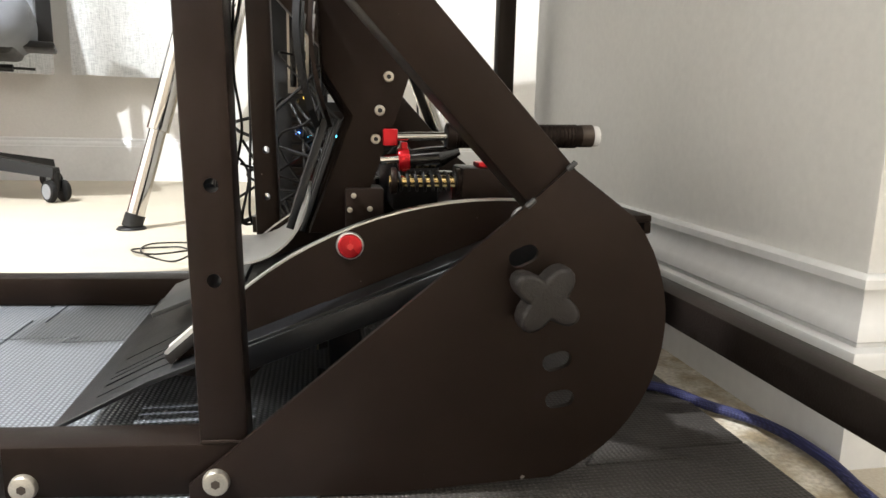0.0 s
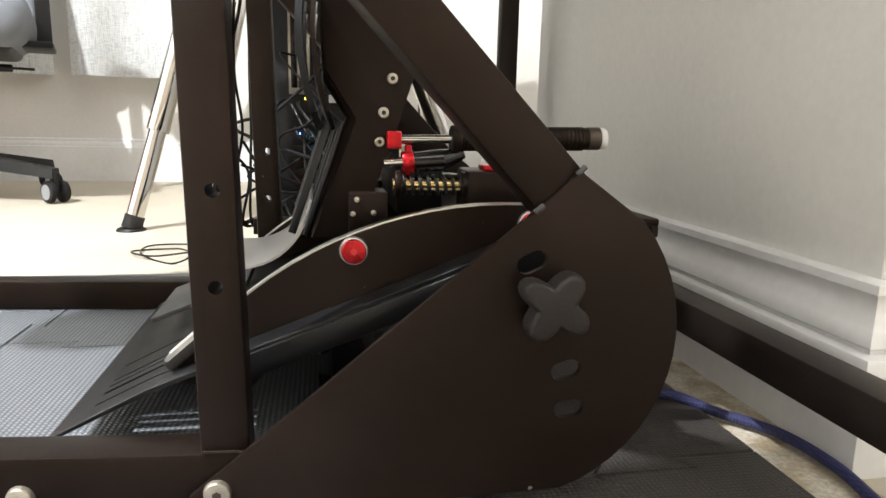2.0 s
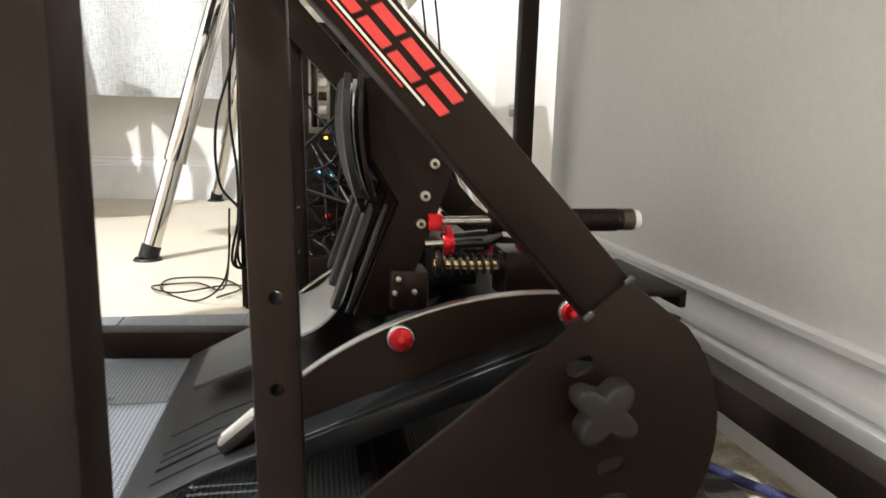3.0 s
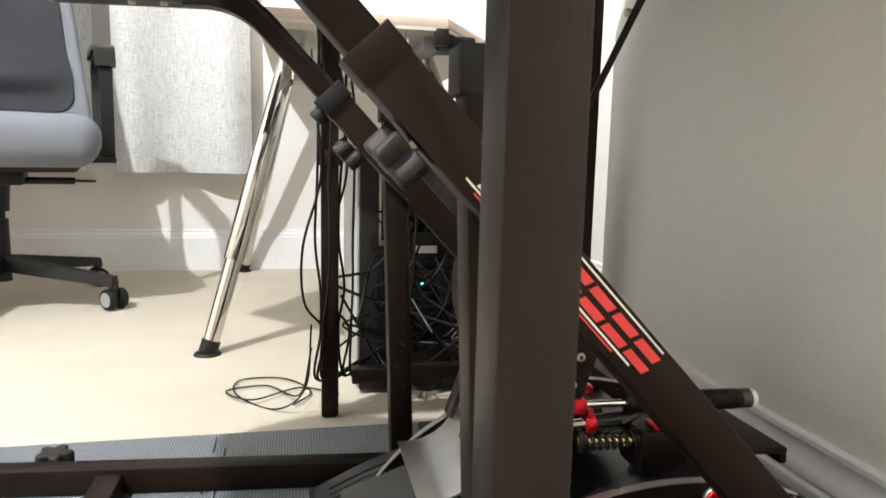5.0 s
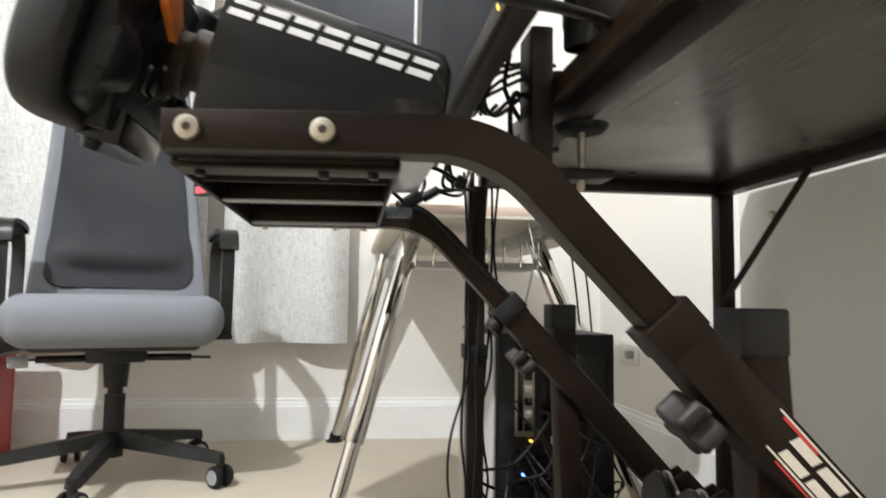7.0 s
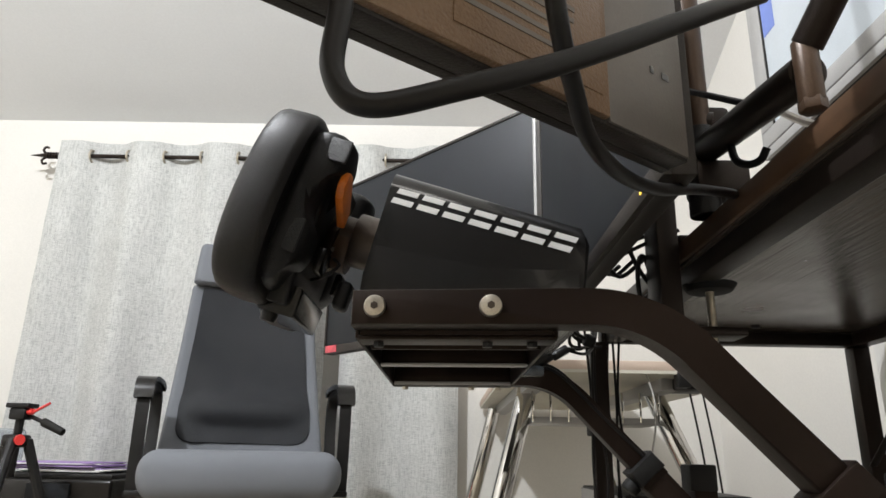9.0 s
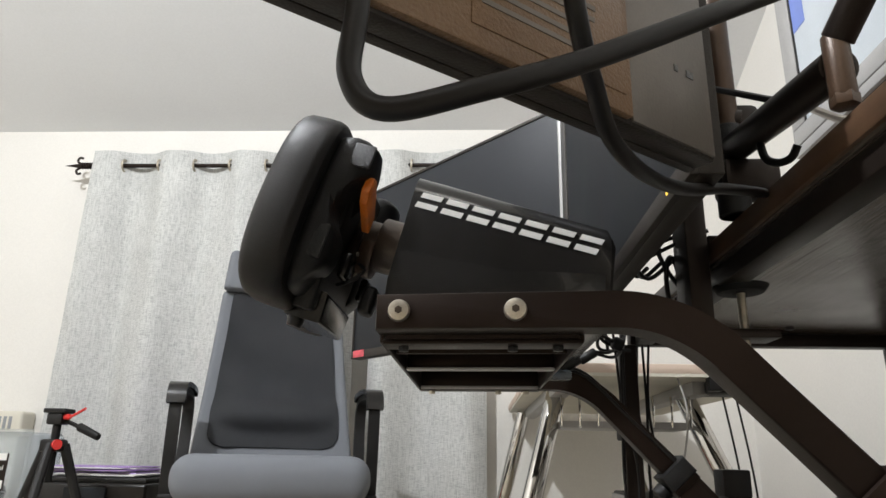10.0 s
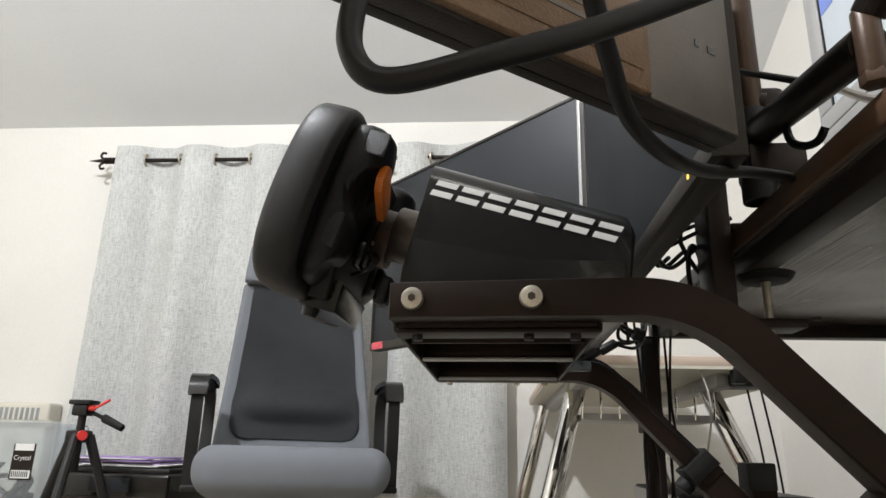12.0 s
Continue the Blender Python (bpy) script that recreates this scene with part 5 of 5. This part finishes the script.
tri.location, tri.scale = (-1.464, 2.08, 0), (0.9, 0.9, 0.975)

crate = thing("red_crate", (-1.48, 2.42, 0), "red plastic storage crate under the printer", "crate")
for x0, x1, y0, y1 in ((-1.72, -1.32, 2.22, 2.235), (-1.72, -1.32, 2.6, 2.615), (-1.72, -1.705, 2.235, 2.6), (-1.335, -1.32, 2.235, 2.6)):
    part("wall", block(x0, x1, y0, y1, 0.01, 0.325, 0.004), RED_CRATE, crate)
part("bottom", block(-1.705, -1.335, 2.235, 2.6, 0.0, 0.012, 0.002), RED_CRATE, crate)
part("rim", block(-1.73, -1.31, 2.21, 2.625, 0.318, 0.332, 0.003), RED_CRATE, crate)
crate.location.x, crate.scale.x = -1.44, 0.75
pr = thing("printer", (-1.5, 2.42, 0.332), "low black inkjet printer with papers on its lid", "printer")
part("body", block(-1.72, -1.27, 2.22, 2.58, 0.332, 0.428, 0.012, 3), GLOSSBLACK, pr)
part("lid", block(-1.71, -1.28, 2.23, 2.57, 0.428, 0.442, 0.004), PLASTIC, pr)
part("control_panel", block(-1.58, -1.42, 2.212, 2.222, 0.375, 0.415, 0.002), SCREEN, pr)
part("paper_slot", block(-1.66, -1.34, 2.214, 2.222, 0.34, 0.362, 0.001), BLACK2, pr)
pr.location.x, pr.scale.x = -1.43, 0.78
rnd = random.Random(8)
stack = thing("paper_stack", (-1.5, 2.4, 0.442), "loose stack of purple and white papers on the printer", "papers")
for k in range(9):
    bm = bmesh.new()
    box(bm, -0.15, 0.15, -0.1, 0.1, 0, 0.0032, 0.0004)
    bm.transform(Matrix.Translation((-1.52 + rnd.uniform(-0.03, 0.03), 2.38 + rnd.uniform(-0.02, 0.02), 0.4422 + 0.0034 * k)) @ Matrix.Rotation(rnd.uniform(-0.12, 0.12), 4, "Z"))
    part("sheet", bm, PAPER_PURPLE if k in (3, 5, 6, 8) else PAPER, stack, smooth=False)
stack.location.x, stack.scale.x = -1.43, 0.9
tub = thing("storage_box", (-1.95, 2.4, 0), "cloudy clear plastic storage box full of cables", "storage box")
bm = bmesh.new()
box(bm, -2.25, -1.75, 2.22, 2.6, 0.20, 0.57, 0.02, 3)
bmesh.ops.delete(bm, geom=[f for f in bm.faces if f.calc_center_median().z > 0.568 and abs(f.normal.z) > 0.9], context="FACES")
thicken(bm, 0.0025)
part("tub", bm, CLEAR, tub).visible_shadow = False
part("rim", block(-2.265, -1.735, 2.205, 2.215, 0.555, 0.575, 0.003), CLEAR, tub)
part("label", block(-1.87, -1.8, 2.216, 2.218, 0.40, 0.505, 0.0005), BLACK2, tub, "black and white paper label", False)
part("label_panel", block(-1.865, -1.805, 2.2135, 2.2158, 0.485, 0.505, 0.0003), PAPER, tub, "", False)
part("barcode", block(-1.865, -1.805, 2.2135, 2.2158, 0.405, 0.428, 0.0003), PAPER, tub, "", False)
for k in range(9):
    part("print_bar", block(-1.862 + 0.006 * k, -1.859 + 0.006 * k, 2.212, 2.2136, 0.409, 0.425, 0), BLACK2, tub, "", False)
text = bpy.data.curves.new("word", "FONT")
text.body, text.size, text.extrude = "Crystal", 0.019, 0.0003
text.materials.append(PAPER)
w = new("word", text)
w.parent = tub
w.matrix_basis = Matrix.Translation(Vector((-1.865, 2.2150, 0.458)) - ORIGIN[tub.name]) @ Matrix.Rotation(radians(90), 4, "X")
tagged(w, "white printed word")
rnd = random.Random(12)
for k in range(7):
    bm = bmesh.new()
    c = Vector((rnd.uniform(-2.15, -1.87), rnd.uniform(2.3, 2.5), rnd.uniform(0.27, 0.45)))
    pts = [c + Vector((rnd.uniform(-0.08, 0.08), rnd.uniform(-0.06, 0.06), rnd.uniform(-0.06, 0.08))) for _ in range(8)]
    hose(bm, pts, rnd.uniform(0.005, 0.012), 8, 6)
    part("cable_coil", bm, CABLE, tub)
bm = block(-2.2, -1.78, 2.26, 2.56, 0.205, 0.33, 0.03, 3)
part("bundle", bm, PLASTIC, tub)
tub.location.x += 0.12
tub.location.y, tub.scale.y = 2.31, 0.5
solid("plinth_box", block(-2.16, -1.64, 2.2, 2.45, 0.0, 0.198, 0.004), CREAM_PLASTIC, "plain pale box under the storage box", "box")
heat = thing("panel_heater", (-2.1, 2.74, 0.3), "cream slim panel heater with a slotted top on the wall", "heater")
part("body", block(-2.6, -1.985, 2.70, 2.785, 0.3, 0.655, 0.012, 3), CREAM_PLASTIC, heat)
for k in range(26):
    part("grille_slot", block(-2.56 + 0.021 * k, -2.548 + 0.021 * k, 2.698, 2.702, 0.59, 0.635, 0.0008), PLASTIC_GREY, heat)


# ---- cables ----
def cable(pts, r, mat=CABLE, label="thin black cable hanging loose", name="cable", n=8, k=8):
    return solid(name, hose(bmesh.new(), pts, r, n, k), mat, label, "cable")


cable([(-0.329, 0.36, 0.70), (-0.329, 0.36, 0.66), (-0.33, 0.36, 0.634), (-0.318, 0.36, 0.622), (-0.287, 0.36, 0.629), (-0.25, 0.37, 0.646), (-0.194, 0.39, 0.68), (-0.16, 0.41, 0.705)], 0.0042, label="thick black cable looping below the monitor", n=12)
cable([(-0.258, 0.375, 0.73), (-0.25, 0.395, 0.684), (-0.24, 0.42, 0.667), (-0.227, 0.45, 0.655), (-0.199, 0.5, 0.659), (-0.16, 0.56, 0.676), (-0.106, 0.64, 0.709), (-0.044, 0.72, 0.738), (-0.03, 0.76, 0.752)], 0.0042, label="black cable hanging from the monitor", n=12)
cable([(-0.056, 0.8, 0.888), (-0.045, 0.74, 0.845), (-0.036, 0.70, 0.816), (-0.03, 0.68, 0.802)], 0.0032)
cable([(0.016, 0.75, 0.838), (0.011, 0.72, 0.817), (0.006, 0.69, 0.795), (0.001, 0.66, 0.775), (0.0, 0.64, 0.766)], 0.0036, SILVER_TAPE, "tan braided cable on the desk")
rnd = random.Random(21)
for k in range(6):
    x = -0.06 + 0.007 * (k % 3) - 0.006 * (k // 3)
    y = 1.286 - 0.003 * k
    pts = [(x + rnd.uniform(-0.007, 0.007), y, z) for z in (0.72, 0.6, 0.5, 0.4, 0.3, 0.22, 0.15, 0.07)]
    if k in (1, 4):
        pts[4] = (x - 0.03, y, 0.29)
        pts[5] = (x - 0.028, y, 0.2)
    if k > 2:
        pts = [(p[0] + 0.045, p[1] + 0.03, p[2]) for p in pts]
    cable(pts + [(0.04, 1.37, 0.09)], 0.0021, label="black cable strapped along the desk leg")
for k in range(22):
    a = Vector((rnd.uniform(0.05, 0.21), 1.392, rnd.uniform(0.06, 0.4)))
    b = Vector((rnd.uniform(-0.03, 0.26), 1.36, rnd.uniform(0.02, 0.3)))
    c = Vector((rnd.uniform(-0.05, 0.27), rnd.uniform(1.27, 1.37), rnd.uniform(0.015, 0.2)))
    cable([a, a + Vector((rnd.uniform(-0.02, 0.02), -0.035, -0.01)), a.lerp(b, 0.5) + Vector((0, -0.05, -0.02)), b, c], rnd.uniform(0.0016, 0.003), label="black cable behind the computer tower", k=6)
cable([(-0.07, 1.3, 0.16), (-0.08, 1.31, 0.05), (-0.13, 1.34, 0.004), (-0.2, 1.42, 0.004), (-0.2, 1.5, 0.004), (-0.12, 1.5, 0.004), (-0.07, 1.42, 0.004), (-0.1, 1.35, 0.006)], 0.0016, label="thin dark cable coiled on the carpet")
cable([(-0.07, 1.3, 0.12), (-0.09, 1.36, 0.02), (-0.15, 1.46, 0.005), (-0.22, 1.44, 0.005), (-0.17, 1.38, 0.008), (-0.09, 1.44, 0.005), (-0.02, 1.4, 0.004)], 0.0016, label="thin dark cable coiled on the carpet")
cable([(0.27, 0.76, 0.017), (0.371, 0.72, 0.018), (0.409, 0.686, 0.012), (0.437, 0.645, 0.011), (0.444, 0.595, 0.01), (0.435, 0.545, 0.01), (0.41, 0.45, 0.018), (0.36, 0.3, 0.018)], 0.0042, BLUE, "blue braided cable lying on the floor", n=12)
for k, dz in enumerate((-0.004, 0.001, -0.001)):
    pts = [(u, 0.425 + 0.007 * k, z + 0.016 + dz) for u, z in ((-0.23, 0.617), (-0.19, 0.605), (-0.14, 0.555), (-0.08, 0.495), (0.0, 0.41), (0.07, 0.335), (0.12, 0.26))]
    c = hose(bmesh.new(), pts, 0.0021, 8, 6)
    solid("cable", c, CABLE, "black cable running down the far arm", "cable", m=RIG)
bm = flat_tube(bmesh.new(), [(-0.096, 0.511), (-0.08, 0.494)], 0.039, 0.417, 0.459, 0.006)
rod(bm, (-0.1, 0.438, 0.485), (-0.108, 0.438, 0.476), 0.011, n=16, bev=0.002)
solid("cable_strap", bm, RUBBER, "black hook-and-loop strap round the far arm", "cable strap", m=RIG)
for z in (0.43, 0.56):
    solid("cable_strap", block(-0.06, -0.022, 1.285, 1.326, z - 0.012, z + 0.012, 0.003), RUBBER, "black strap round the desk leg", "cable strap")
solid("cable_plug", block(-0.203, -0.17, 1.018, 1.038, 0.61, 0.624, 0.004), CLEAR_BLUE, "clear-sleeved plug lying on the far arm", "plug")
bm = bmesh.new()
rod(bm, (-0.186, 1.03, 0.624), (-0.160, 1.03, 0.640), 0.008, n=16, bev=0.002)
rod(bm, (-0.158, 1.032, 0.636), (-0.138, 1.034, 0.648), 0.006, n=16, bev=0.002)
solid("cable_plug", bm, PLASTIC, "two black moulded cable plugs", "plug")
bm = bmesh.new()
box(bm, -0.205, -0.165, 1.0, 1.012, 0.666, 0.677, 0.002)
rod(bm, (-0.166, 1.006, 0.672), (-0.152, 1.006, 0.671), 0.0045, n=14, bev=0.001)
solid("cable_plug", bm, PLASTIC, "black plug in the back of the wheel base", "plug")
bm = hose(bmesh.new(), [(-0.155, 1.006, 0.671), (-0.14, 1.015, 0.669), (-0.125, 1.025, 0.664), (-0.115, 1.03, 0.66)], 0.0025, 10)
rod(bm, (-0.117, 1.03, 0.66), (-0.104, 1.032, 0.655), 0.0085, n=18, bev=0.003)
solid("cable", bm, CABLE, "black lead with a rounded end", "cable")
cable([(-0.165, 1.008, 0.668), (-0.157, 1.015, 0.655), (-0.16, 1.02, 0.642), (-0.17, 1.028, 0.632)], 0.002)
cable([(-0.205, 1.0, 0.66), (-0.2, 1.01, 0.645), (-0.185, 1.02, 0.632), (-0.175, 1.03, 0.626)], 0.0024)
cable([(-0.14, 1.034, 0.648), (-0.118, 1.05, 0.65), (-0.1, 1.08, 0.664), (-0.085, 1.12, 0.69), (-0.07, 1.2, 0.72)], 0.0021)
cable([(-0.14, 1.034, 0.646), (-0.112, 1.06, 0.645), (-0.092, 1.1, 0.66), (-0.075, 1.15, 0.69), (-0.06, 1.22, 0.72)], 0.0021)
for k in range(6):
    y = 0.98 + 0.03 * k
    cable([(-0.04 - 0.012 * k, y, 0.76), (-0.075, y + 0.02, 0.735 + 0.01 * k), (-0.1 + 0.01 * k, y - 0.02, 0.76 + 0.014 * k), (-0.06, y, 0.83), (-0.03, y - 0.05, 0.86)], 0.0028, label="black cable behind the monitors")
pts = []
for k in range(3 * 14 + 1):
    q = 2 * math.pi * k / 14
    pts.append((-0.066 + 0.011 * math.cos(q) + 0.001 * k / 14, 0.925 + 0.012 * math.cos(q) + 0.003 * k / 14, 0.708 + 0.033 * math.sin(q)))
cable([(-0.08, 0.9, 0.775), (-0.082, 0.915, 0.74)] + pts + [(-0.05, 0.95, 0.75), (-0.03, 0.97, 0.77)], 0.0026, label="black lead coiled at the desk edge", k=3)
for k in range(4):
    cable([(-0.03, 0.9 + 0.03 * k, 0.765 + 0.012 * k), (-0.075 - 0.006 * k, 0.93 + 0.02 * k, 0.75 + 0.01 * k), (-0.11, 0.98 + 0.02 * k, 0.735 - 0.006 * k), (-0.125, 1.03 + 0.02 * k, 0.70 - 0.012 * k), (-0.11 + 0.01 * k, 1.1, 0.66)], 0.0024, label="black cable sagging behind the monitors")
cable([(0.12, 1.6, 0.70), (0.13, 1.57, 0.6), (0.1, 1.56, 0.45), (0.12, 1.5, 0.43)], 0.002, CABLE_GREY, "grey cable from the desk to the tower")
for x in (0.33, 0.36):
    cable([(x - 0.05, 1.8, 0.68), (x - 0.02, 1.82, 0.5), (x, 1.84, 0.3), (x + 0.02, 1.86, 0.004)], 0.0025, label="black cable hanging below the pale desk")

sk = thing("wall_socket", (0.728, 2.5, 0.35), "white double wall socket with a plug", "socket")
part("face_plate", block(0.724, 0.733, 2.42, 2.57, 0.3, 0.385, 0.003), PAPER, sk)
part("plug", block(0.7, 0.7245, 2.445, 2.475, 0.322, 0.35, 0.006), PLASTIC_GREY, sk)

# knob and lug on the far base tube
bm = lobed(bmesh.new(), (-0.44, 0.475, 0.03), (0, 0, 1), 0.014, 0.024, 5, 0.02)
rod(bm, (-0.44, 0.475, 0.012), (-0.44, 0.475, 0.034), 0.007)
rig("base_knob", bm, KNOB, label="black lobed plastic knob")
